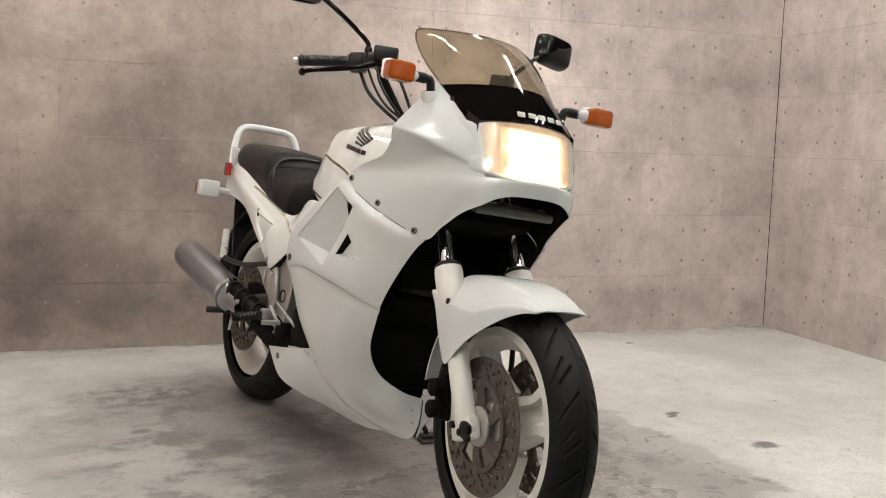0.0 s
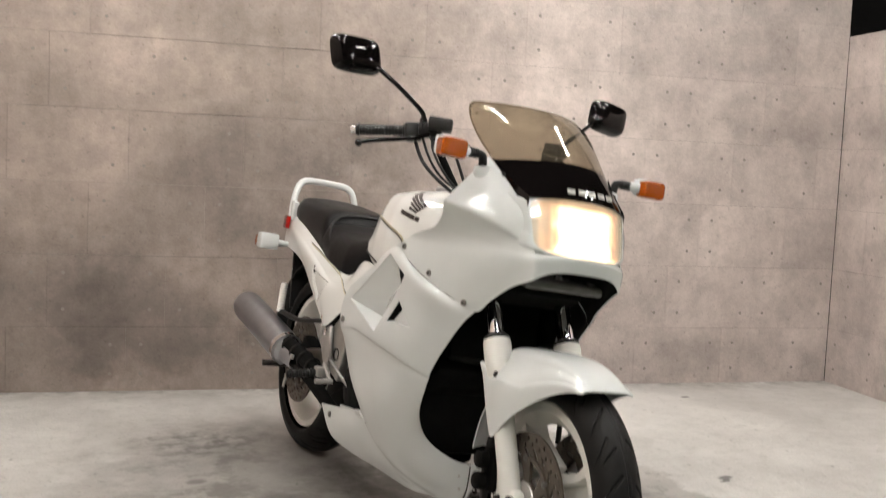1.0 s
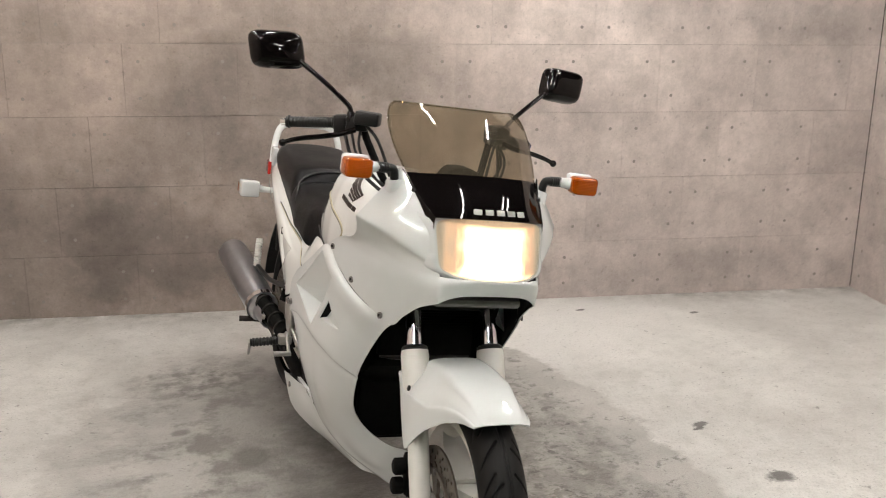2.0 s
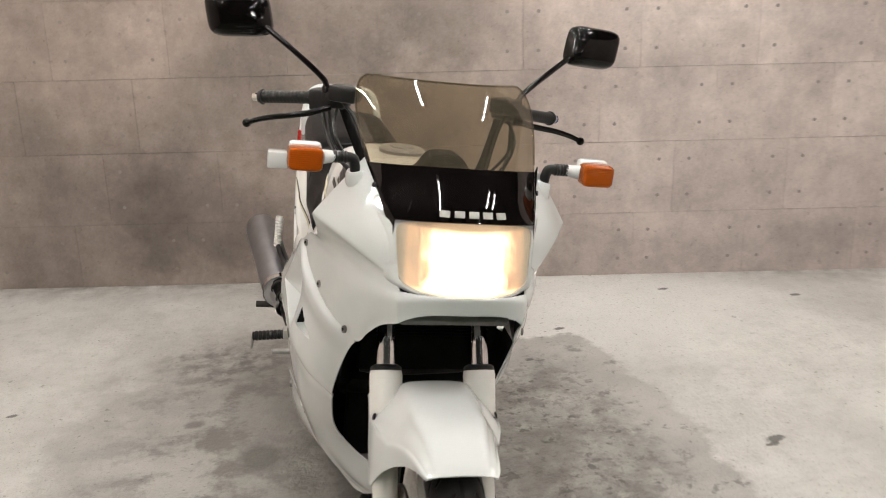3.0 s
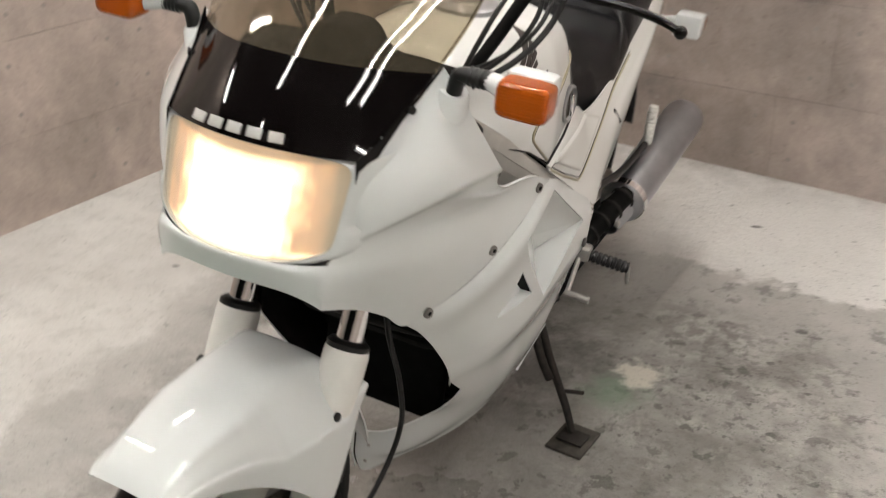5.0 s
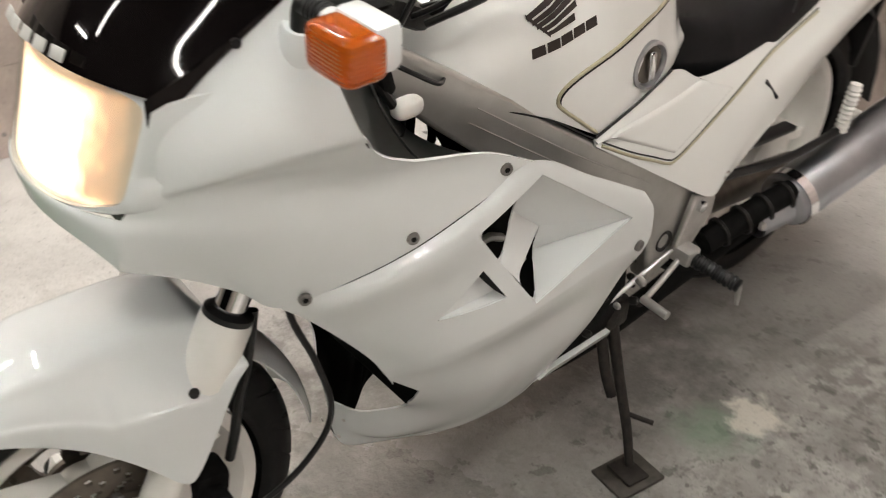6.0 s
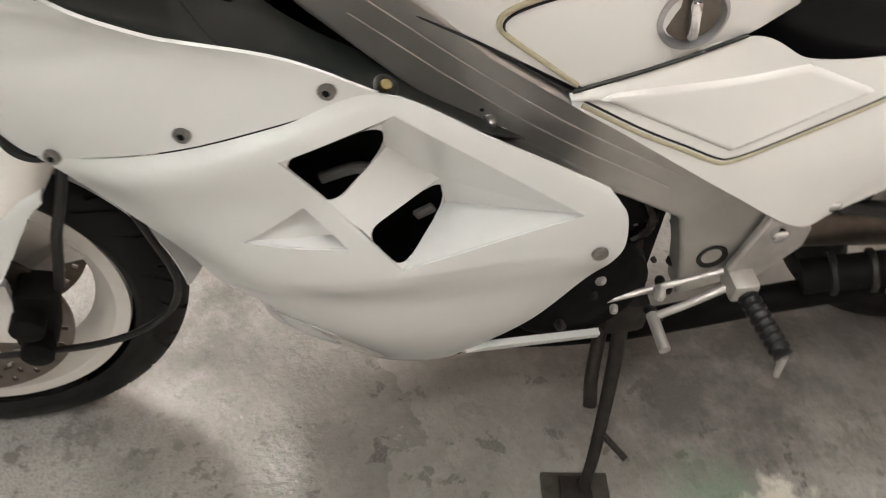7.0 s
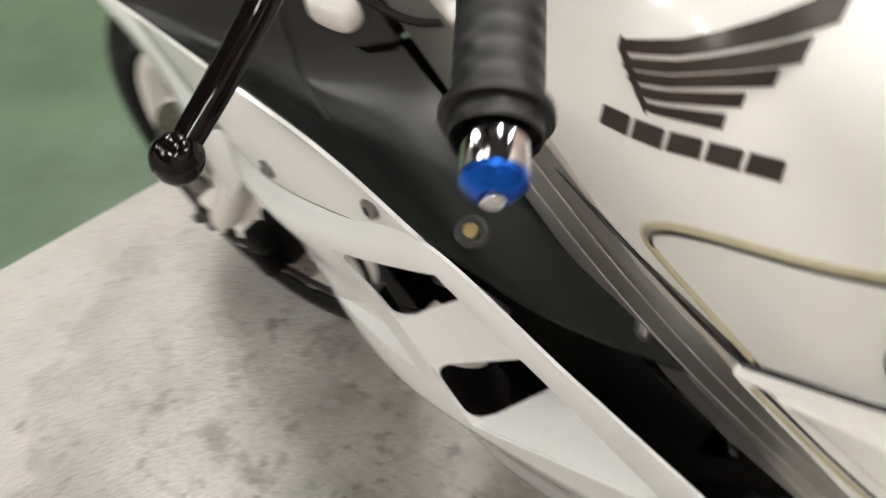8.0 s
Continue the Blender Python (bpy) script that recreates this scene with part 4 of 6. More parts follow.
# side fairings
for s in (1, -1):
    rails = [
        [(0.164, 0.113, 0.654), (0.200, 0.18, 0.680), (0.222, 0.25, 0.704), (0.236, 0.33, 0.736), (0.243, 0.413, 0.769), (0.249, 0.52, 0.708), (0.253, 0.632, 0.640)],
        [(0.170, 0.140, 0.628), (0.211, 0.19, 0.660), (0.238, 0.26, 0.688), (0.249, 0.335, 0.718), (0.250, 0.42, 0.742), (0.252, 0.53, 0.685), (0.256, 0.645, 0.622)],
        [(0.175, 0.180, 0.580), (0.215, 0.24, 0.612), (0.238, 0.31, 0.638), (0.247, 0.38, 0.648), (0.250, 0.45, 0.66), (0.254, 0.55, 0.64), (0.258, 0.657, 0.600)],
        [(0.178, 0.224, 0.520), (0.224, 0.285, 0.536), (0.246, 0.35, 0.549), (0.254, 0.42, 0.556), (0.256, 0.49, 0.560), (0.256, 0.57, 0.566), (0.257, 0.664, 0.555)],
        [(0.1795, 0.246, 0.480), (0.221, 0.302, 0.498), (0.243, 0.362, 0.514), (0.2515, 0.42, 0.523), (0.2545, 0.49, 0.531), (0.2555, 0.57, 0.537), (0.2545, 0.656, 0.526)],
        [(0.1760, 0.252, 0.469), (0.212, 0.309, 0.486), (0.233, 0.369, 0.502), (0.2420, 0.427, 0.511), (0.2465, 0.497, 0.519), (0.2500, 0.577, 0.526), (0.2510, 0.652, 0.516)],
        [(0.175, 0.262, 0.450), (0.213, 0.330, 0.456), (0.230, 0.40, 0.464), (0.237, 0.46, 0.470), (0.241, 0.52, 0.474), (0.243, 0.58, 0.476), (0.241, 0.640, 0.485)],
        [(0.157, 0.306, 0.370), (0.192, 0.365, 0.368), (0.214, 0.42, 0.372), (0.222, 0.47, 0.378), (0.227, 0.52, 0.386), (0.229, 0.56, 0.393), (0.228, 0.595, 0.400)],
        [(0.112, 0.328, 0.305), (0.140, 0.372, 0.276), (0.165, 0.42, 0.272), (0.182, 0.46, 0.280), (0.194, 0.50, 0.294), (0.200, 0.53, 0.308), (0.204, 0.548, 0.322)],
        [(0.055, 0.298, 0.268), (0.068, 0.325, 0.205), (0.098, 0.39, 0.192), (0.130, 0.43, 0.204), (0.158, 0.47, 0.230), (0.178, 0.50, 0.258), (0.196, 0.530, 0.296)],
        [(0.001, 0.284, 0.255), (0.001, 0.283, 0.200), (0.012, 0.304, 0.148), (0.050, 0.37, 0.150), (0.098, 0.42, 0.170), (0.140, 0.465, 0.212), (0.185, 0.515, 0.280)],
    ]
    if s > 0:
        # the crease has worn off to a soft swell on this flank
        del rails[5]
    bm = skin(rails, 60, 71, s)
    sheet = BVHTree.FromBMesh(bm)
    cut_window(bm, (A1, CROWN, TIP, C2))
    cut_window(bm, ((0.25, 0.286, 0.584), (0.25, 0.344, 0.642), (0.25, 0.384, 0.583)))
    if s > 0:
        cut_window(bm, ((0.1, 0.262, 0.455), (0.1, 0.316, 0.300), (0.1, 0.306, 0.410)))
    face_out(bm, lambda c: Vector((s, 0, 0)))
    ob = thick(part("side_fairing", bm, WHITE, bike, "glossy white side fairing with two vents"), 0.003, inner=MATT)
    # recessed vent behind the cut-out
    def edge(a, b, n=14):
        out = []
        for i in range(n):
            p = a.lerp(b, i / (n - 1))
            h = sheet.ray_cast(Vector((0.5 * s, p.y, p.z)), Vector((-s, 0, 0)))[0]
            out.append(Vector(((abs(h.x) if h else p.x) - 0.0022, p.y, p.z)))
        return out

    def line(pts, n=14):
        seg = [(b - a).length for a, b in zip(pts, pts[1:])]
        out = []
        for i in range(n):
            d = sum(seg) * i / (n - 1)
            k = 0
            while k < len(seg) - 1 and d > seg[k]:
                d -= seg[k]
                k += 1
            out.append(pts[k].lerp(pts[k + 1], min(1.0, d / seg[k])))
        return out

    bm = bmesh.new()
    ga, gf, ef, cd = edge(A1, CROWN), edge(CROWN, TIP), edge(C2, TIP), edge(C1, A2, 5)
    tip = gf[-1]
    grid(bm, [ga, line([ga[0], T1])])
    grid(bm, [gf, line([T1, B1], 4) + line([B1, T2], 4)[1:] + line([T2, tip], 8)[1:]])
    grid(bm, [[T2.lerp(tip, i / 13) for i in range(14)], [B2.lerp(tip, i / 13) for i in range(14)]])
    grid(bm, [ef, [B2.lerp(tip, i / 13) for i in range(14)]])
    grid(bm, [cd, [B1.lerp(T2, i / 4) for i in range(5)]])
    # rounded inner corners of the two windows
    for p, q, r, e in ((T1, ga[0], B1, 0.020), (B1, T1, cd[0], 0.020), (T2, cd[-1], B2, 0.020), (B2, T2, ef[0], 0.020), (ga[0], T1, cd[0], 0.018), (cd[0], ga[0], B1, 0.018), (cd[-1], T2, ef[0], 0.016), (ef[0], cd[-1], B2, 0.018)):
        d1, d2 = (q - p).normalized() * e, (r - p).normalized() * e
        arc = [p + d1 * (1 - math.sin(w)) + d2 * (1 - math.cos(w)) for w in (math.pi / 2 * k / 6 for k in range(7))]
        bm.faces.new([bm.verts.new(v) for v in [p] + arc])
    bmesh.ops.remove_doubles(bm, verts=bm.verts, dist=1e-5)
    bmesh.ops.recalc_face_normals(bm, faces=bm.faces)
    thick(part("vent_recess", flip(bm, s), WHITE, ob, "white moulded vent recess", smooth=32), 0.002)
    L, A, R = Vector((0.237, 0.286, 0.584)), Vector((0.250, 0.344, 0.642)), Vector((0.251, 0.384, 0.583))
    la, lr, ar = edge(L, A), edge(L, R), edge(A, R)
    Ai, Ri = ar[0] - Vector((0.020, 0.004, 0.006)), ar[-1] - Vector((0.015, 0.006, -0.004))
    bm = bmesh.new()
    nl = len(la)
    for run, end in ((la, Ai), (lr, Ri)):
        grid(bm, [run, [la[0].lerp(end, i / (nl - 1)) for i in range(nl)]])
    grid(bm, [[la[0].lerp(Ai, i / (nl - 1)) for i in range(nl)], [la[0].lerp(Ri, i / (nl - 1)) for i in range(nl)]])
    bmesh.ops.remove_doubles(bm, verts=bm.verts, dist=1e-5)
    thick(part("scoop", flip(bm, s), WHITE, ob, "white moulded scoop", smooth=60), 0.002)
    bm = bmesh.new()
    grid(bm, [ar, [Ai.lerp(Ri, i / (nl - 1)) for i in range(nl)]])
    thick(part("scoop_mesh", flip(bm, s), MATT, ob, "black gauze", smooth=20), 0.001)
    # lower lip that runs back under the engine
    part("belly_lip", flip(shape(plate, [(0.204, 0.53, 0.305), (0.205, 0.555, 0.314), (0.196, 0.706, 0.299), (0.195, 0.704, 0.291), (0.200, 0.55, 0.301)], (-0.010, 0, 0)), s), WHITE, ob, "white lower lip")
    if s < 0:
        # the belly runs further back on this side
        ext = skin([[(0.052, 0.372, 0.150), (0.098, 0.42, 0.170), (0.140, 0.465, 0.212), (0.185, 0.515, 0.280), (0.2035, 0.548, 0.3205)],
                    [(0.075, 0.40, 0.149), (0.125, 0.48, 0.180), (0.165, 0.54, 0.215), (0.198, 0.61, 0.258), (0.207, 0.68, 0.297)],
                    [(0.090, 0.44, 0.150), (0.135, 0.55, 0.170), (0.172, 0.64, 0.184), (0.198, 0.735, 0.207), (0.208, 0.815, 0.277)]], 30, 14, s)
        face_out(ext, lambda c: Vector((s, 0, 0)))
        belly = thick(part("belly_panel", ext, WHITE, ob, "white lower belly panel"), 0.003, inner=MATT)
        part("screw", flip(shape(lathe, [(0, 0), (0, 0.009), (0.004, 0.0085), (0.005, 0.004), (0.003, 0.0)], (0.205, 0.745, 0.262), (1, 0, 0), 14), s), SCREW, ob)
    for dy, dz in ((0.002, 0.225), (-0.008, 0.195)):
        part("rivet", flip(shape(lathe, [(0, 0), (0, 0.004), (0.0015, 0.003), (0.002, 0)], (0.022, 0.290 + dy, dz), (0.2, -1, 0), 10), s), ALLOY, ob)
    part("screw", flip(shape(lathe, [(0, 0), (0, 0.009), (0.004, 0.0085), (0.005, 0.004), (0.003, 0.0)], (0.2575, 0.638, 0.548), (1, 0, 0), 14), s), SCREW, ob)

# ---- headlight ----
def lamp_front(u, v, push=0.0):
    """A place on the lamp glass: u across (-1 to 1), v down (0 to 1)."""
    e = 10.0 if v < 0.5 else 10.0 - 11.6 * (v - 0.5)
    k = (abs(u) ** e + abs(2 * v - 1) ** e) ** (1 / e)
    m = max(abs(u), abs(2 * v - 1))
    f = m / k if k > 0 else 1.0
    u, w = u * f, (2 * v - 1) * f
    vv = (w + 1) / 2
    hw = 0.1295 - 0.010 * vv
    return Vector((u * hw, 0.016 - 0.042 * vv - 0.040 * (1 - u * u) + push, 0.930 + 0.010 * (1 - u * u) * (1 - vv) - 0.117 * vv))


def lamp_sheet(push, scale=1.0):
    bm = bmesh.new()
    rows = []
    for i in range(21):
        rows.append([lamp_front((-1 + 2 * j / 28) * scale, 0.5 + (i / 20 - 0.5) * scale, push) for j in range(29)])
    grid(bm, rows)
    bmesh.ops.recalc_face_normals(bm, faces=bm.faces)
    return bm


headlight = thick(part("headlight", lamp_sheet(0.0), CLEAR, bike, "lit rectangular headlight with clear glass"), 0.003)
def lamp_outline(scale, push):
    ring = []
    for j in range(96):
        a = 2 * math.pi * j / 96
        u, w = math.cos(a), math.sin(a)
        m = max(abs(u), abs(w))
        p = lamp_front(u / m, 0.5 + 0.5 * w / m, push)
        c = Vector((0, p.y, 0.872))
        q = c + (p - c) * scale
        if w / m < -0.97 and scale > 1.0:
            q = c + (p - c) * 1.002
        q.y = p.y - (push * 0.6 if w / m > 0.3 and 1.03 < scale < 1.2 else 0.0)
        ring.append(q)
    return ring


bm = bmesh.new()
grid(bm, [lamp_outline(0.998, 0.006), lamp_outline(1.003, -0.001), lamp_outline(1.02, 0.0), lamp_outline(1.06, 0.004), lamp_outline(1.13, 0.026), lamp_outline(1.26, 0.058)], closed=True)
part("lamp_surround", bm, WHITE, headlight, "white moulded lamp surround")
bm = bmesh.new()
rows = []
for i in range(15):
    k = i / 14
    ring = []
    for j in range(64):
        a = 2 * math.pi * j / 64
        u, w = math.cos(a), math.sin(a)
        m = max(abs(u), abs(w))
        p = lamp_front(u / m * 0.99, 0.5 + 0.5 * w / m * 0.985, 0.006)
        c = Vector((0, 0.085, 0.872))
        q = p.lerp(Vector((c.x, p.y, c.z)), k ** 1.6 * 0.9)
        q.y = p.y + (0.080 - p.y) * (1 - (1 - k) ** 2)
        ring.append(q)
    rows.append(ring)
vs = grid(bm, rows, closed=True)
bm.faces.new(vs[-1])
part("reflector", bm, CHROME, headlight, "bright reflector bowl")
part("lamp_lens", lamp_sheet(0.004, 0.996), LAMP_LENS, headlight, "fluted lens glowing white, warm at its ends")
part("lit_bulb", shape(lathe, [(0, 0.009), (0.02, 0.009), (0.026, 0.006), (0.028, 0)], (0, 0.07, 0.868), (0, -1, 0), 20), LAMP, headlight, "glowing bulb")

# ---- windscreen ----
def screen_row(half, y, z, bow, n=33, rise=0.0):
    """A row across the screen: bowed forward in the middle."""
    return [Vector((half * t, y - bow * (1 - abs(t) ** 2.2), z + rise * (1 - t * t))) for t in (-1 + 2 * i / (n - 1) for i in range(n))]


ROWS_UP = [screen_row(0.131, 0.017, 0.932, 0.044, rise=0.010), screen_row(0.148, 0.078, 0.968, 0.062, rise=0.003), screen_row(0.163, 0.138, 1.007, 0.076), screen_row(0.176, 0.195, 1.052, 0.084), screen_row(0.181, 0.243, 1.097, 0.086), screen_row(0.175, 0.276, 1.132, 0.081), screen_row(0.158, 0.293, 1.151, 0.074, rise=0.004)]
SWEEP = [spline([r[i] for r in ROWS_UP], 49) for i in range(33)]
for i, c in enumerate(SWEEP):
    t = -1 + i / 16
    SWEEP[i] = [p + Vector((0, -0.66, 0.75)) * (0.048 * (1 - t * t) * (1 - (1 - k / 48) ** 4 - k / 48)) for k, p in enumerate(c)]
LOW = [[c[k] for c in SWEEP] for k in range(0, 17)]
HIGH = [[c[k] for c in SWEEP] for k in range(16, 49)]


def across(rows, n):
    bm = bmesh.new()
    grid(bm, rows)
    bmesh.ops.recalc_face_normals(bm, faces=bm.faces)
    return bm


screen = thick(part("windscreen", across(HIGH, 24), SMOKE, bike, "smoked brown clear windscreen"), 0.003)
top_edge = [r for r in HIGH[-1]]
part("screen_rim", shape(tube, [HIGH[k][0] for k in (2, 8, 14, 20, 26, 30)] + top_edge[1:-1:3] + [HIGH[k][-1] for k in (30, 26, 20, 14, 8, 2)], 0.0022, n=80, seg=8), SMOKE, screen, "polished screen edge")
band = thick(part("screen_band", across(LOW, 20), GLOSS, screen, "gloss black painted lower band"), 0.003)
for s in (-1, 1):
    bm = bmesh.new()
    e = [(0.131, 0.014, 0.933), (0.1335, 0.012, 0.893), (0.136, 0.020, 0.906), (0.152, 0.084, 0.964), (0.172, 0.148, 1.016), (0.164, 0.136, 1.006), (0.146, 0.06, 0.957)]
    plate(bm, e, (0.001, -0.003, 0))
    part("screen_side", flip(bm, s), GLOSS, screen, "gloss black side edge")
    part("screen_screw", flip(shape(lathe, [(0, 0), (0, 0.005), (0.003, 0.005), (0.003, 0)], (0.158, 0.093, 0.975), (1, -0.6, 0.2), 10), s), BLACK, screen)
# maker's name as plain bars
for i in range(5):
    t = -0.052 + 0.026 * i
    bm = bmesh.new()
    y = 0.032 - 0.052 * (1 - (abs(t) / 0.137) ** 2.2)
    z = 0.954 - 0.010 * (t / 0.137) ** 2
    block(bm, (t, y - 0.0135, z + 0.0055), (0.0185, 0.002, 0.0125), (-32, 0, -math.degrees(math.atan(0.9 * t / 0.137 * 0.6)) * -1), 0.0008)
    part("name_bar", bm, SILVER, screen, "silver name bar")

# ---- indicators ----
def indicator(side, c, base, rear=False):
    """A stalk lamp: rubber stalk, white housing, amber lens facing ahead (or back)."""
    f = 1 if rear else -1
    c, base = Vector(c), Vector(base)
    inner = Vector((c.x - 0.034, c.y, c.z))
    elbow = Vector((base.x + 0.006, base.y, inner.z))
    st = bmesh.new()
    tube(st, [base - Vector((0, 0, 0.008)), base.lerp(elbow, 0.6), elbow + Vector((0.006, 0, 0)), elbow + Vector((0.045, 0, 0))] if not rear else [base, base.lerp(inner, 0.6)], 0.0100 if not rear else 0.011, n=14, seg=14)
    if not rear:
        for k in range(5):
            lathe(st, [(0, 0.0112), (0.003, 0.0124), (0.005, 0.0112)], elbow + Vector((0.012 + k * 0.006, 0, 0)), X, 14)
    stalk = part("indicator", flip(st, side), BLACK if not rear else WHITE, bike, "stalk indicator with amber lens")
    h = bmesh.new()
    tube(h, [elbow + Vector((0.040, 0, 0)) if not rear else base.lerp(inner, 0.5), inner + Vector((0.008, 0, 0))], 0.0115, seg=14, r_end=0.0145)
    block(h, c + Vector((0.002, (-0.022 if rear else -0.012) * f, 0.003)), (0.068 if rear else 0.060, 0.056 if rear else 0.030, 0.058 if rear else 0.044), (0, 0, 0), 0.008)
    part("housing", flip(h, side), WHITE, stalk, "white housing")
    l = bmesh.new()
    pill(l, c + Vector((0.003, 0.011 * f, -0.001)), (0.064, 0.044, 0.044), 0.36)
    part("lens", flip(l, side), AMBER, stalk, "ribbed amber lens")


for s in (-1, 1):
    indicator(s, (0.283, 0.130, 1.013), (0.188, 0.142, 0.994))
    indicator(s, (0.205, 1.585, 0.69), (0.12, 1.56, 0.69), True)

# ---- tank ----
TANK = [  # along y: crown height, half width, height of the widest line, lower half width, lower edge height
    (0.36, 0.880, 0.095, 0.815, 0.11, 0.785), (0.42, 0.922, 0.138, 0.845, 0.145, 0.795), (0.52, 0.938, 0.163, 0.845, 0.170, 0.752),
    (0.63, 0.938, 0.170, 0.825, 0.176, 0.686), (0.72, 0.932, 0.164, 0.805, 0.167, 0.712), (0.79, 0.903, 0.146, 0.790, 0.154, 0.737), (0.84, 0.855, 0.118, 0.775, 0.13, 0.745)]


def tank_section(y):
    k = [r[0] for r in TANK]
    c, hw, zw, bw, zb = (float(np.interp(y, k, [r[i] for r in TANK])) for i in range(1, 6))
    return [(0, c), (hw * 0.5, c - 0.007), (hw * 0.84, c - 0.036), (hw, zw), (bw, (zw + zb) / 2), (bw, zb)]


def tank_point(y, t, out=0.0):
    p = spline([(x, 0, z) for x, z in tank_section(y)], 61)
    i = min(59, int(t * 60))
    q = p[i].lerp(p[i + 1], t * 60 - i)
    d = (p[i + 1] - p[i]).normalized()
    return Vector((q.x - d.z * out, y, q.z + d.x * out)) if out else Vector((q.x, y, q.z))


def tank_at(y, z, out=0.0):
    lo, hi = 0.0, 1.0
    for _ in range(30):
        m = (lo + hi) / 2
        lo, hi = (m, hi) if tank_point(y, m).z > z else (lo, m)
    return tank_point(y, lo, out)


bm = bmesh.new()
rows = []
for i in range(41):
    y = 0.36 + 0.48 * i / 40
    half = [tank_point(y, j / 24) for j in range(25)]
    rows.append([Vector((-p.x, p.y, p.z)) for p in half[::-1]] + half[1:])
vs = grid(bm, rows)
bm.faces.new(vs[0]), bm.faces.new(vs[-1][::-1])
bmesh.ops.recalc_face_normals(bm, faces=bm.faces)
tank = part("fuel_tank", bm, CREAM, bike, "creamy white fuel tank with gold and black stripes")
part("filler_cap", shape(lathe, [(-0.01, 0.055), (0.004, 0.055), (0.008, 0.05), (0.009, 0.03), (0.012, 0.028), (0.012, 0.0)], (0, 0.605, 0.939), (0, 0.0, 1), 40), DIAL, tank, "grey metal filler cap")
for s in (-1, 1):
    lines = [(0.612, 0.700), (0.575, 0.730), (0.543, 0.756), (0.530, 0.771), (0.534, 0.785), (0.562, 0.798), (0.64, 0.818), (0.74, 0.838), (0.81, 0.838)]
    part("gold_stripe", flip(shape(tube, [tank_at(y - 0.0025, z + 0.002, 0.0003) for y, z in lines], 0.0028, n=60, seg=8), s), OCHRE, tank, "gold pinstripe")
    part("black_stripe", flip(shape(tube, [tank_at(y + 0.002, z - 0.0018, 0.0006) for y, z in lines], 0.0014, n=60, seg=8), s), BLACK, tank, "black pinstripe")
    # maker's emblem: a wing of plain bars and a row of plain blocks
    for y0, z0, y1, z1, h0, h1 in ((0.488, 0.884, 0.588, 0.926, 0.006, 0.009), (0.493, 0.878, 0.581, 0.913, 0.005, 0.008), (0.498, 0.8735, 0.573, 0.9015, 0.005, 0.007), (0.505, 0.869, 0.562, 0.888, 0.005, 0.007), (0.5125, 0.8645, 0.556, 0.8745, 0.004, 0.008), (0.487, 0.886, 0.514, 0.862, 0.005, 0.004)):
        bm = bmesh.new()
        cols = [[tank_at(y0 + (y1 - y0) * k / 6, z0 + (z1 - z0) * k / 6 + e * (h0 + (h1 - h0) * k / 6) / 2, 0.0012) for e in (1, -1)] for k in range(7)]
        grid(bm, cols)
        thick(part("emblem_bar", flip(bm, s), BROWN, tank, "dark brown emblem bar"), 0.0012)
    for k in range(5):
        y, z = 0.487 + k * 0.0218, 0.8505 + k * 0.0036
        bm = bmesh.new()
        grid(bm, [[tank_at(y, z, 0.0012), tank_at(y - 0.0005, z - 0.0115, 0.0012)], [tank_at(y + 0.018, z + 0.003, 0.0012), tank_at(y + 0.0185, z - 0.0085, 0.0012)]])
        thick(part("name_bar", flip(bm, s), BROWN, tank, "dark brown name bar"), 0.0012)
for s in (-1, 1):
    part("tank_seam", flip(shape(tube, [(r[4] + 0.0005, r[0], r[5] - 0.002) for r in TANK[1:4]] + [(0.166, 0.70, 0.706)], 0.0014, n=30, seg=8), s), BLACK, tank, "black rubber edge")
tap = part("fuel_tap", shape(lathe, [(-0.012, 0.034), (0.002, 0.034), (0.004, 0.030), (-0.004, 0.027), (-0.004, 0.0)], tank_at(0.708, 0.770, 0.004), (1, 0, 0.05), 40), DIAL, tank, "grey fuel tap dial")
part("tap_well", shape(lathe, [(0.0, 0.0265), (0.0012, 0.0265), (0.0012, 0.0)], tank_at(0.708, 0.770, 0.0005), (1, 0, 0.05), 32), STEEL, tap, "dark recess round the tap handle")
part("tap_handle", shape(block, tank_at(0.708, 0.770, 0.007), (0.010, 0.011, 0.044), (8, 0, 0), 0.004), CHROME, tap, "bright tap handle")

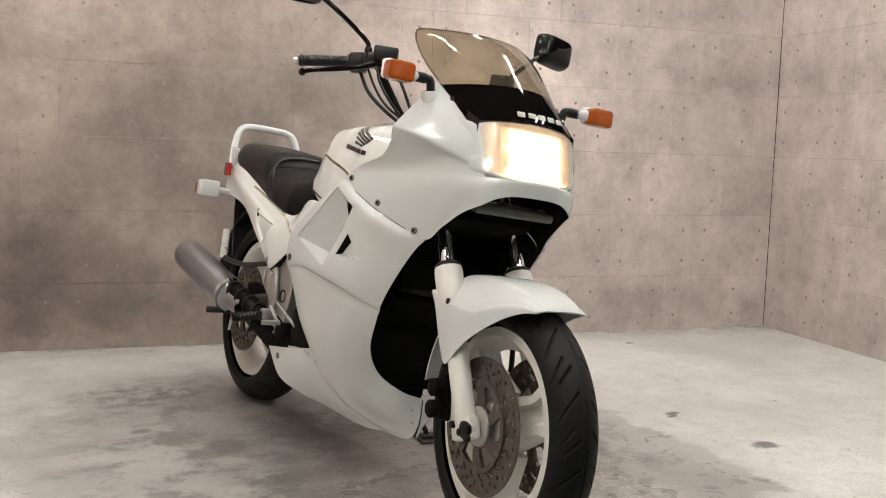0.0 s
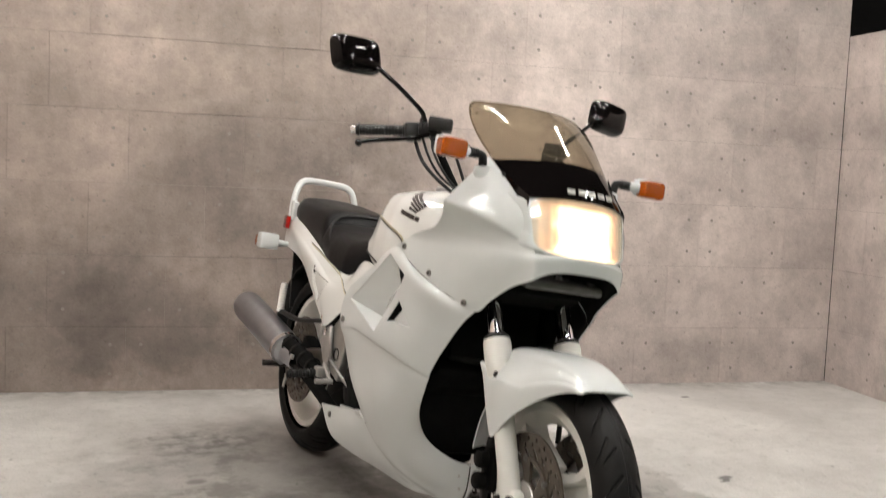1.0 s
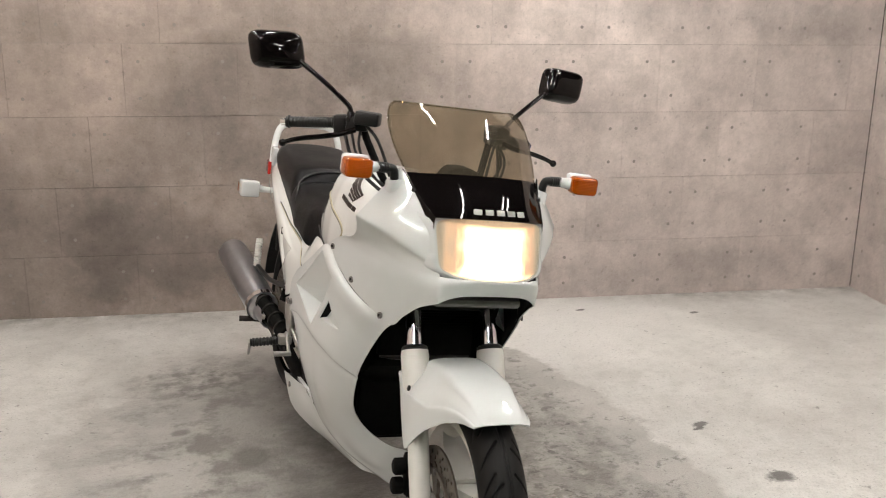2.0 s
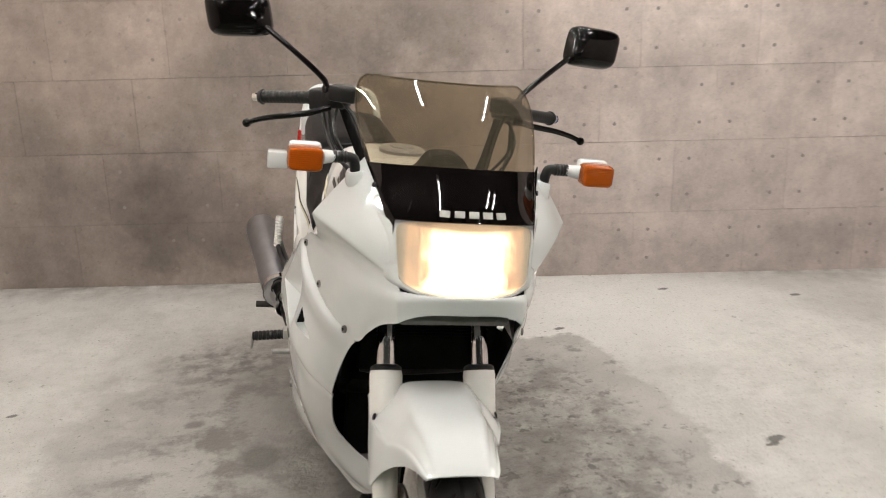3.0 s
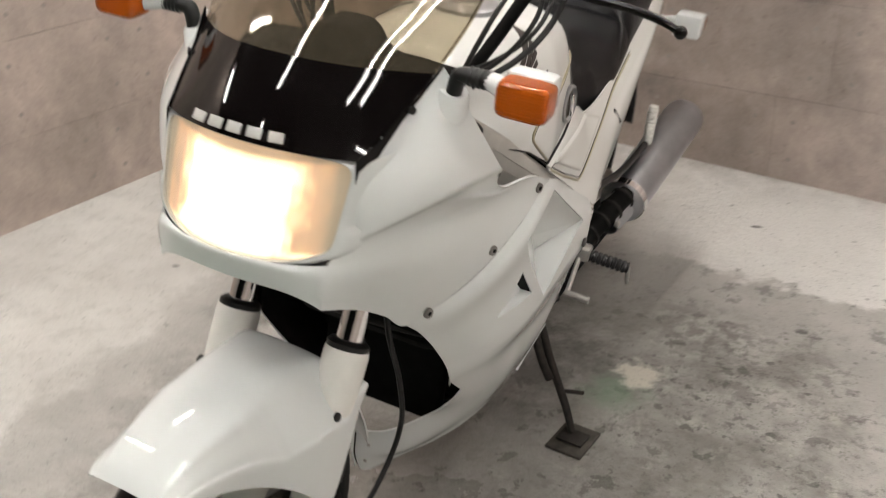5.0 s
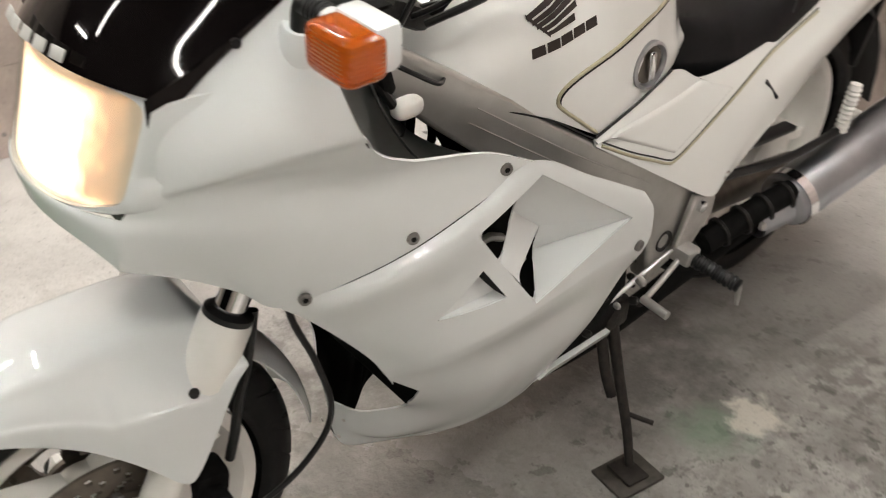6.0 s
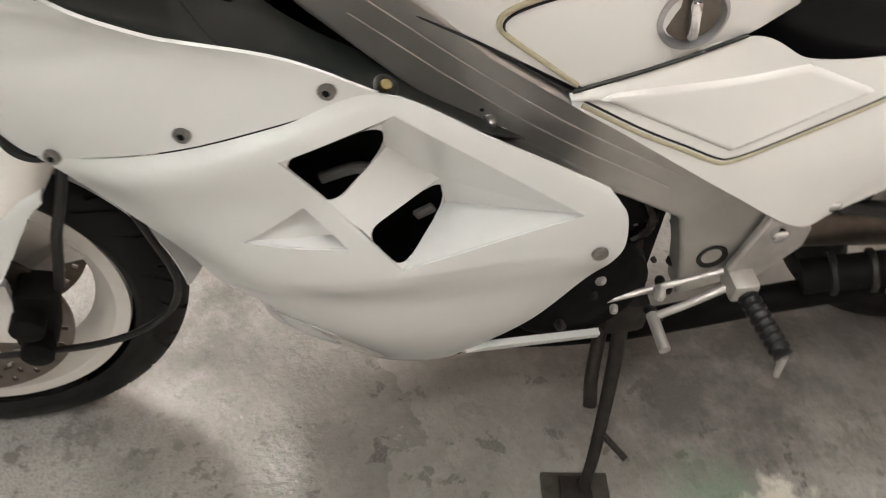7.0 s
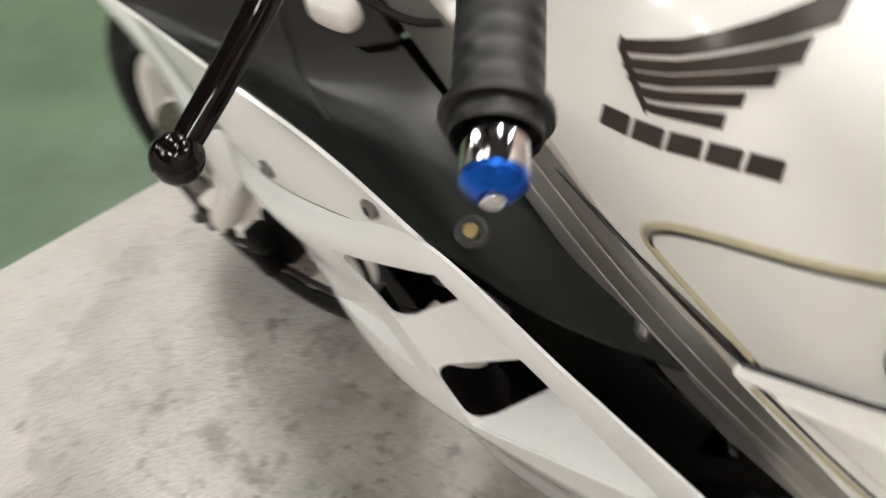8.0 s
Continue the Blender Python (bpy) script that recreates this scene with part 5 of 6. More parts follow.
# ---- frame ----
for s in (-1, 1):
    outline = [(0.30, 0.90), (0.40, 0.835), (0.46, 0.795), (0.53, 0.740), (0.63, 0.672), (0.76, 0.588), (0.885, 0.497), (0.905, 0.45), (0.885, 0.37), (0.80, 0.345), (0.785, 0.42), (0.765, 0.495), (0.70, 0.535), (0.58, 0.605), (0.46, 0.69), (0.36, 0.775), (0.28, 0.85)]
    bm = bmesh.new()
    a = [bm.verts.new((0.12 + 0.062 * min(1, max(0.0, (y - 0.28) / 0.3)), y, z)) for y, z in outline]
    b = [bm.verts.new((0.09 + 0.055 * min(1, max(0.0, (y - 0.28) / 0.3)), y, z)) for y, z in outline]
    bm.faces.new(a), bm.faces.new(b[::-1])
    for i in range(len(a)):
        j = (i + 1) % len(a)
        bm.faces.new((a[j], a[i], b[i], b[j]))
    bmesh.ops.recalc_face_normals(bm, faces=bm.faces)
    spar = soft_edges(part("frame_spar", flip(bm, s), BRUSHED, bike, "brushed alloy frame spar"), 0.006, 3)
    for o in (0.022, 0.042):
        pts = []
        for y, z in ((0.42, 0.815), (0.53, 0.738), (0.63, 0.670), (0.76, 0.586)):
            pts.append((0.1205 + 0.062 * min(1, (y - 0.28) / 0.3), y - o * 0.55, z - o * 0.83))
        part("spar_groove", flip(shape(tube, pts, 0.0009, n=20, seg=6), s), BRUSHED, spar)
    part("pivot_plug", flip(shape(lathe, [(0, 0.020), (0.004, 0.019), (0.002, 0.015), (-0.004, 0)], (0.181, 0.826, 0.420), X, 24), s), DARKMETAL, spar, "dark pivot plug")
    # foot rest hanger, peg and lever; the right one hangs lower
    dz = 0.0 if s > 0 else -0.032
    hang = part("foot_rest_hanger", flip(shape(plate, [(0.186, 0.87, 0.50), (0.186, 0.93, 0.475), (0.186, 0.93, 0.44), (0.186, 0.885, 0.385), (0.186, 0.85, 0.375), (0.186, 0.845, 0.41)], (0.012, 0, 0)), s), ALLOY, bike, "cast alloy foot rest hanger")
    soft_edges(hang, 0.004)
    ribs = [(0.0, 0.010), (0.004, 0.0135)]
    for k in range(9):
        ribs += [(0.010 + k * 0.0105, 0.0135), (0.0155 + k * 0.0105, 0.0135), (0.0165 + k * 0.0105, 0.0112), (0.0195 + k * 0.0105, 0.0112)]
    ribs += [(0.106, 0.0130), (0.108, 0.009)]
    part("foot_peg", flip(shape(lathe, ribs, (0.20, 0.862, 0.39 + dz), (0.105, 0.023, -0.018), 18, True), s), BLACK, hang, "ribbed black rubber foot peg")
    part("peg_joint", flip(shape(block, (0.205, 0.862, 0.392 + dz), (0.04, 0.035, 0.03), (0, 0, 0), 0.006), s), ALLOY, hang)
    part("peg_tip", flip(shape(tube, [(0.302, 0.885, 0.372 + dz), (0.306, 0.887, 0.335 + dz)], 0.006, r_end=0.004, seg=10), s), ALLOY, hang)
    lever = bmesh.new()
    tube(lever, [(0.205, 0.85, 0.385), (0.21, 0.80, 0.365), (0.215, 0.755, 0.352)], 0.0052, n=8, seg=10)
    tube(lever, [(0.21, 0.757, 0.352), (0.262, 0.757, 0.35)], 0.0075, seg=12)
    part("foot_lever", flip(lever, s), ALLOY, bike, "alloy foot lever")
    part("hanger_bolt", flip(shape(lathe, [(0, 0), (0, 0.010), (0.008, 0.010), (0.010, 0.006), (0.010, 0)], (0.198, 0.885, 0.475), X, 14), s), CHROME, hang)
    # passenger peg folded up, and its bracket
    pp = part("passenger_peg", flip(shape(lathe, [(0, 0.008)] + [(0.004 + k * 0.0045, (0.013, 0.0105)[k % 2]) for k in range(20)] + [(0.095, 0.011), (0.097, 0.004)], (0.215, 1.285, 0.475), (-0.003, 0.01, 0.095), 16, True), s), FORK, bike, "pale ribbed passenger peg folded up")
    part("peg_bracket", flip(shape(tube, [(0.19, 0.95, 0.50), (0.205, 1.12, 0.475), (0.213, 1.285, 0.478)], 0.008, n=10, seg=10), s), BLACK, pp, "black bracket tube")

# ---- engine, radiator, exhaust ----
engine = part("engine", shape(block, (0, 0.60, 0.40), (0.30, 0.36, 0.26), (0, 0, 0), 0.03), MATT, bike, "dark grimy engine block")
part("cylinder_bank", shape(block, (0, 0.42, 0.52), (0.28, 0.20, 0.22), (-35, 0, 0), 0.03), MATT, engine)
part("cylinder_bank", shape(block, (0, 0.68, 0.58), (0.24, 0.20, 0.22), (30, 0, 0), 0.03), MATT, engine)
for s in (-1, 1):
    part("engine_cover", flip(shape(lathe, [(0, 0.095), (0.02, 0.092), (0.032, 0.075), (0.036, 0.04), (0.036, 0)], (0.148, 0.67, 0.36), X, 36), s), MATT, engine, "round dark engine cover")
    part("engine_cover", flip(shape(lathe, [(0, 0.07), (0.018, 0.066), (0.026, 0.05), (0.026, 0)], (0.148, 0.51, 0.36), X, 32), s), MATT, engine, "round dark engine cover")
part("oil_pan", shape(block, (0, 0.60, 0.255), (0.22, 0.30, 0.09), (0, 0, 0), 0.02, 1.0), MATT, engine, "dark oil pan")
rad = part("radiator", shape(block, (0, 0.285, 0.615), (0.25, 0.03, 0.18), (-10, 0, 0), 0.004), MATT, bike, "black radiator core")
for i in range(22):
    z = 0.535 + i * 0.0075
    part("fin", shape(block, (0, 0.267 + (z - 0.615) * -0.17, z), (0.235, 0.006, 0.0022), (-10, 0, 0)), MATT, rad)
part("radiator_pipe", shape(tube, [(-0.12, 0.265, 0.528), (-0.05, 0.26, 0.522), (0.06, 0.26, 0.526), (0.12, 0.265, 0.528)], 0.007, n=16), DARKMETAL, rad, "thin coolant pipe")
low = part("lower_radiator", shape(block, (0, 0.385, 0.34), (0.24, 0.03, 0.16), (-6, 0, 0), 0.01), MATT, bike, "black lower engine guard")
# added black sheet that blocks the view through and keeps the opening dark
part("radiator_backing", face_out(skin([[(0.158, 0.200 + max(0.0, 0.66 - z) * 0.55, z), (0.135, 0.310, z), (0.0, 0.335, z), (-0.135, 0.310, z), (-0.158, 0.200 + max(0.0, 0.66 - z) * 0.55, z)] for z in (0.47, 0.58, 0.69, 0.80)], 24, 8), lambda c: Vector((0, -1, 0))), MATT, bike, "added black backing behind the radiator")
for s in (-1, 1):
    # added black panel, keeps the vents dark where the fairing is empty
    part("vent_backing", flip(shape(plate, [(0.176, 0.285, 0.62), (0.180, 0.36, 0.735), (0.184, 0.47, 0.69), (0.184, 0.60, 0.60), (0.180, 0.585, 0.47), (0.172, 0.42, 0.46), (0.165, 0.335, 0.53)], (-0.004, 0, 0)), s), MATT, bike, "added black backing behind the vents")
    part("water_pipe", flip(shape(tube, [(0.188, 0.365, 0.62), (0.190, 0.40, 0.632), (0.188, 0.43, 0.618)], 0.006, n=8, seg=8), s), ALLOY, bike, "pale metal water pipe")
    part("hose_clip", flip(shape(block, (0.190, 0.468, 0.56), (0.006, 0.022, 0.012), (30, 0, 0), 0.002), s), ALLOY, bike, "pale metal hose clip")
part("guard_plate", shape(block, (0.0, 0.21, 0.745), (0.25, 0.14, 0.01), (10, 0, 0), 0.003), MATT, bike, "black tray above the radiator")
intake = part("intake_bar", shape(block, (0, 0.030, 0.747), (0.215, 0.05, 0.024), (14, 0, 0), 0.009), INTAKE, bike, "dark smoked intake bar")
yoke = part("lower_yoke", shape(block, (0, 0.135, 0.71), (0.24, 0.08, 0.035), (-28, 0, 0), 0.012), MATT, bike, "black lower fork yoke")
for s in (-1, 1):
    pipe = part("exhaust_pipe", flip(shape(tube, [(0.09, 0.43, 0.28), (0.11, 0.55, 0.215), (0.13, 0.75, 0.21), (0.165, 0.98, 0.29), (0.202, 1.17, 0.362)], 0.020, n=30, seg=18), s), MATT, bike, "black exhaust pipe")
    a, b = Vector((0.203, 1.158, 0.360)), Vector((0.246, 1.562, 0.456))
    ln = (b - a).length
    can = part("silencer", flip(shape(lathe, [(-0.07, 0.030), (-0.02, 0.036), (0.0, 0.038), (0.01, 0.050), (0.03, 0.053), (ln - 0.02, 0.053), (ln - 0.004, 0.050), (ln, 0.044), (ln - 0.006, 0.036), (ln - 0.01, 0.015), (ln - 0.05, 0.013)], a, b - a, 40), s), SILENCER, bike, "satin grey metal silencer")
    part("silencer_band", flip(shape(lathe, [(0.022, 0.053), (0.022, 0.0555), (0.042, 0.0555), (0.042, 0.053)], a, b - a, 40), s), CHROME, can, "bright clamp band")
    part("exhaust_shield", flip(shape(tube, [(0.168, 0.98, 0.335), (0.195, 1.09, 0.372), (0.213, 1.165, 0.392)], 0.024, n=10, seg=16), s), MATT, can, "black heat shield")
    for k in range(4):
        part("shield_rib", flip(shape(lathe, [(-0.005, 0.026), (-0.003, 0.029), (0.003, 0.029), (0.005, 0.026)], Vector((0.176, 1.015, 0.347)).lerp(Vector((0.210, 1.150, 0.388)), k / 3), (0.034, 0.135, 0.041), 24), s), DARKMETAL, can)
    part("shield_bolt", flip(shape(lathe, [(0, 0), (0, 0.008), (0.007, 0.008), (0.009, 0.005), (0.009, 0)], (0.222, 1.07, 0.362), (1, 0, 0.2), 12), s), ALLOY, can)

# ---- swing arm and rear ----
for s in (-1, 1):
    part("swing_arm", flip(shape(tube, [(0.12, 0.86, 0.40), (0.115, 1.1, 0.365), (0.11, 1.37, 0.315)], 0.030, n=12, seg=10), s), STEEL, bike, "dull cast swing arm")
part("rear_caliper", shape(block, (-0.10, 1.24, 0.36), (0.05, 0.09, 0.07), (30, 0, 0), 0.01), MATT, bike, "black rear brake caliper")
part("brake_stay", shape(tube, [(-0.14, 0.98, 0.30), (-0.12, 1.22, 0.33)], 0.010, seg=10), BLACK, bike, "black brake stay")
part("chain_guard", shape(block, (0.10, 1.12, 0.44), (0.03, 0.42, 0.012), (-6, 0, 0), 0.004), BLACK, bike, "black chain guard")
stay = part("main_stand", shape(tube, [(-0.19, 1.02, 0.315), (-0.20, 1.10, 0.33), (-0.21, 1.18, 0.32), (-0.275, 1.20, 0.315)], 0.010, n=12, seg=10), RUSTY, bike, "folded main stand")
bm = bmesh.new()
rows = []
for i in range(13):
    k = i / 12
    a = -1.25 + k * 2.75
    rows.append([AXLE_R + Vector((0.085 * t, (R_R + 0.055 - 0.02 * t * t) * math.sin(a), (R_R + 0.055 - 0.02 * t * t) * math.cos(a))) for t in (-1, -0.6, -0.2, 0.2, 0.6, 1)])
grid(bm, rows)
thick(part("rear_mudguard", bm, BLACK, bike, "black plastic rear mudguard"), 0.004)
part("rear_frame_box", shape(block, (0, 1.08, 0.60), (0.22, 0.46, 0.13), (6, 0, 0), 0.02), MATT, bike, "black under-seat tray")
for s in (-1, 1):
    part("inner_guard", flip(shape(plate, [(0.122, 0.90, 0.50), (0.122, 1.02, 0.575), (0.122, 1.20, 0.65), (0.116, 1.34, 0.675), (0.118, 1.30, 0.60), (0.122, 1.14, 0.50), (0.125, 1.02, 0.41), (0.125, 0.92, 0.39)], (-0.006, 0, 0)), s), MATT, bike, "black inner guard")
    part("tail_strut", flip(shape(tube, [(0.15, 0.92, 0.52), (0.14, 1.15, 0.60), (0.11, 1.40, 0.66)], 0.012, n=10, seg=10), s), BLACK, bike, "black rear frame tube")

TAIL_TOP = [(0.178, 0.602, 0.694), (0.161, 0.775, 0.734), (0.161, 0.86, 0.700), (0.160, 0.97, 0.698), (0.154, 1.10, 0.716), (0.142, 1.30, 0.755), (0.128, 1.46, 0.785), (0.105, 1.63, 0.812)]
TAIL_MID = [(0.180, 0.603, 0.690), (0.184, 0.74, 0.650), (0.190, 0.84, 0.60), (0.193, 0.94, 0.590), (0.189, 1.06, 0.630), (0.178, 1.22, 0.678), (0.155, 1.42, 0.725), (0.115, 1.645, 0.752)]
TAIL_LOW = [(0.182, 0.605, 0.684), (0.188, 0.68, 0.634), (0.197, 0.80, 0.552), (0.203, 0.90, 0.490), (0.196, 0.955, 0.506), (0.186, 1.10, 0.578), (0.165, 1.30, 0.655), (0.120, 1.635, 0.690)]
for s in (-1, 1):
    top = TAIL_TOP if s > 0 else [(x, y, z - spline_at(((0.60, 0.0), (0.775, 0.030), (0.86, 0.045), (0.97, 0.040), (1.10, 0.028), (1.30, 0.012), (1.46, 0.004), (1.64, 0.0)), y)) for x, y, z in TAIL_TOP]
    bm = skin([top, [(a[0] * 0.6 + b[0] * 0.4 + 0.006, a[1] * 0.5 + b[1] * 0.5, a[2] * 0.5 + b[2] * 0.5) for a, b in zip(top, TAIL_MID)], TAIL_MID, TAIL_LOW], 150, 60, s)
    if s < 0:
        # shallow four-cornered recess moulded into this cover
        well = [(1.124, 0.647), (0.965, 0.617), (1.027, 0.554), (1.095, 0.600)]
        for v in bm.verts:
            far = min(((v.co.y - y0) * (z0 - z1) + (v.co.z - z0) * (y1 - y0)) / math.hypot(y1 - y0, z1 - z0) for (y0, z0), (y1, z1) in zip(well, well[1:] + well[:1]))
            k = min(1.0, max(0.0, far / 0.006))
            v.co.x += 0.007 * k * k * (3 - 2 * k)
    faces = BVHTree.FromBMesh(bm)
    cover = thick(part("tail_fairing", bm, CREAM, bike, "creamy white side cover and tail fairing"), 0.003)
    on = lambda pts: [Vector((s * (faces.ray_cast(Vector((0.5 * s, y, z)), Vector((-s, 0, 0)))[0] or Vector((0.18 * s, 0, 0))).x + 0.0012, y, z)) for y, z in pts]
    edge_line = [(0.618, 0.687), (0.683, 0.6485), (0.735, 0.622), (0.772, 0.603), (0.79, 0.600), (0.822, 0.609), (0.88, 0.630), (0.941, 0.652), (1.035, 0.688), (1.10, 0.705), (1.18, 0.723)]
    part("black_stripe", flip(shape(tube, on(edge_line), 0.0014, n=60, seg=8), s), BLACK, cover, "black pinstripe")
    part("gold_stripe", flip(shape(tube, on([(y - 0.0025, z - 0.0045) for y, z in edge_line]), 0.0026, n=60, seg=8), s), OCHRE, cover, "gold pinstripe")
    # raised knee pad moulded into the cover
    pad_line = [(0.625, 0.6905), (0.772, 0.731), (0.852, 0.699), (1.03, 0.700), (1.02, 0.690), (0.785, 0.608)]
    mid = (0.78, 0.665)

    def inside(y, z):
        d, soft = 1.0, 1.0
        for i, ((y0, z0), (y1, z1)) in enumerate(zip(pad_line, pad_line[1:] + pad_line[:1])):
            ny, nz = z1 - z0, y0 - y1
            k = math.hypot(ny, nz)
            if (mid[0] - y0) * ny + (mid[1] - z0) * nz < 0:
                ny, nz = -ny, -nz
            far = ((y - y0) * ny + (z - z0) * nz) / k
            d = min(d, far)
            if i > 1:
                soft = min(soft, far)
        return d, soft

    if s > 0:
        bm = bmesh.new()
        verts = {}
        for i in range(136):
            for j in range(42):
                y, z = 0.626 + i * 0.003, 0.609 + j * 0.003
                d, soft = inside(y, z)
                if d > -0.0045:
                    k = max(0.0, min(1.0, soft / 0.006, d / 0.003))
                    q = on([(y, z)])[0]
                    verts[i, j] = bm.verts.new((q.x - 0.0012 + 0.0055 * k * k * (3 - 2 * k) - (0.0015 if d <= 0 else 0.0), y, z))
        for i, j in verts:
            if all(c in verts for c in ((i + 1, j), (i, j + 1), (i + 1, j + 1))):
                bm.faces.new((verts[i, j], verts[i + 1, j], verts[i + 1, j + 1], verts[i, j + 1]))
        part("knee_pad", flip(bm, s), CREAM, cover, "raised white knee pad")
    part("panel_gap", flip(shape(tube, [(0.1785, 0.605, 0.6965), (0.176, 0.68, 0.716), (0.170, 0.73, 0.727), (0.1635, 0.775, 0.738)], 0.0022, n=16, seg=8), s), BLACK, cover)
    slot = on([(1.02, 0.650), (1.05, 0.615)] if s > 0 else [(1.105, 0.655), (1.11, 0.632)])
    part("slot", flip(shape(tube, slot, 0.004, seg=8), s), BLACK, cover, "black slot")
    part("cover_bolt", flip(shape(lathe, [(0, 0), (0, 0.009), (0.006, 0.009), (0.008, 0.005), (0.008, 0)], (0.194, 0.940, 0.512), X, 14), s), CHROME, cover)
bm = bmesh.new()
grid(bm, [[(0.105 * t, 1.635 + 0.03 * (1 - t * t), z) for t in (-1, -0.5, 0, 0.5, 1)] for z in (0.81, 0.75, 0.69)])
thick(part("tail_panel", bm, WHITE, bike, "white tail panel"), 0.003)
part("tail_lamp", shape(block, (0, 1.655, 0.755), (0.205, 0.045, 0.055), (0, 0, 0), 0.012), RED, bike, "red tail lamp")
part("mud_flap", shape(block, (0, 1.60, 0.58), (0.17, 0.012, 0.24), (-14, 0, 0), 0.004), BLACK, bike, "black rear mud flap")
rail = part("grab_rail", shape(tube, [(-0.128, 1.58, 0.78), (-0.122, 1.60, 0.85), (-0.108, 1.615, 0.905), (-0.085, 1.62, 0.928), (-0.04, 1.625, 0.934), (0.04, 1.625, 0.934), (0.085, 1.62, 0.928), (0.108, 1.615, 0.905), (0.122, 1.60, 0.85), (0.128, 1.58, 0.78)], 0.0125, n=60, seg=14), WHITE, bike, "white tubular grab rail")
for s in (-1, 1):
    part("rail_foot", flip(shape(block, (0.124, 1.572, 0.815), (0.020, 0.038, 0.07), (8, 0, 0), 0.006), s), WHITE, rail)

# ---- seat ----
SEAT = [(0.775, 0.775, 0.100, 0.735), (0.84, 0.785, 0.125, 0.700), (0.95, 0.768, 0.152, 0.672), (1.06, 0.772, 0.158, 0.675), (1.13, 0.795, 0.152, 0.692), (1.20, 0.838, 0.146, 0.712), (1.35, 0.858, 0.138, 0.745), (1.50, 0.872, 0.126, 0.782), (1.58, 0.865, 0.112, 0.800)]


def seat_mesh(y0, y1, n, drop=0.0):
    bm = bmesh.new()
    ks = [r[0] for r in SEAT]
    tops = spline([(r[0], r[1], 0) for r in SEAT], 200)
    rows = []
    for i in range(n):
        y = y0 + (y1 - y0) * i / (n - 1)
        e = min(1.0, 8 * min(i, n - 1 - i) / n + 0.0)
        z = float(np.interp(y, [p.x for p in tops], [p.y for p in tops])) - (1 - e) ** 2 * 0.035 - drop
        w, zb = (float(np.interp(y, ks, [r[c] for r in SEAT])) for c in (2, 3))
        zb -= 0.004 + 0.045 * math.exp(-((y - 0.95) / 0.15) ** 2)
        sec = [(-w, zb), (-w - 0.004, zb + (z - zb) * 0.45), (-w * 0.90, z - (z - zb) * 0.16), (-w * 0.6, z - 0.004), (0, z), (w * 0.6, z - 0.004), (w * 0.90, z - (z - zb) * 0.16), (w + 0.004, zb + (z - zb) * 0.45), (w, zb)]
        rows.append(spline([(x, y, h) for x, h in sec], 33))
    vs = grid(bm, rows)
    bm.faces.new(vs[0]), bm.faces.new(vs[-1][::-1])
    bmesh.ops.recalc_face_normals(bm, faces=bm.faces)
    return bm


seat = part("seat", seat_mesh(0.775, 1.18, 40), VINYL, bike, "black vinyl stepped dual seat")
part("pillion_pad", seat_mesh(1.155, 1.59, 40, -0.004), VINYL, seat, "black vinyl pillion pad")
pip = [(-0.152, 1.10, 0.735), (-0.135, 1.15, 0.79), (-0.09, 1.175, 0.822), (0, 1.185, 0.832), (0.09, 1.175, 0.822), (0.135, 1.15, 0.79), (0.152, 1.10, 0.735)]
part("piping", shape(tube, pip, 0.004, n=40, seg=8), BLACK, seat, "black seam piping")

# ---- cockpit ----
rows = []
for i in range(25):
    y = 0.075 + 0.165 * i / 24
    row = []
    for j in range(61):
        x = -0.158 + 0.316 * j / 60
        half = 0.158 if y > 0.13 else 0.158 - (0.13 - y) * 0.35
        hump = 1 / (1 + math.exp((abs(x) - 0.041) / 0.006))
        swell = 1 / (1 + math.exp((abs(x) - 0.115) / 0.012))
        lift = min(1.0, max(0.0, (y - 0.085) / 0.10))
        row.append((x * half / 0.158, y + 0.03 * (x / 0.158) ** 2, 0.940 + 0.036 * lift + 0.004 * swell * lift + 0.038 * hump * lift * lift - 0.012 * (x / 0.158) ** 2))
    rows.append(row)
bm = bmesh.new()
grid(bm, rows)
bmesh.ops.recalc_face_normals(bm, faces=bm.faces)
clock = thick(part("instrument_cluster", bm, MATT, bike, "black instrument cowl with a raised middle", smooth=60), 0.004)
for x in (-0.027, 0.027):
    part("dial", shape(lathe, [(0, 0.025), (0.008, 0.025), (0.010, 0.021), (0.004, 0.020), (0.004, 0.0)], (x, 0.236, 0.978), (0, 0.94, 0.34), 32), BLACK, clock, "round black dial")
part("top_yoke", shape(block, (0, 0.335, 0.918), (0.23, 0.07, 0.03), (-28, 0, 0), 0.012), DARKMETAL, bike, "dark alloy top yoke")
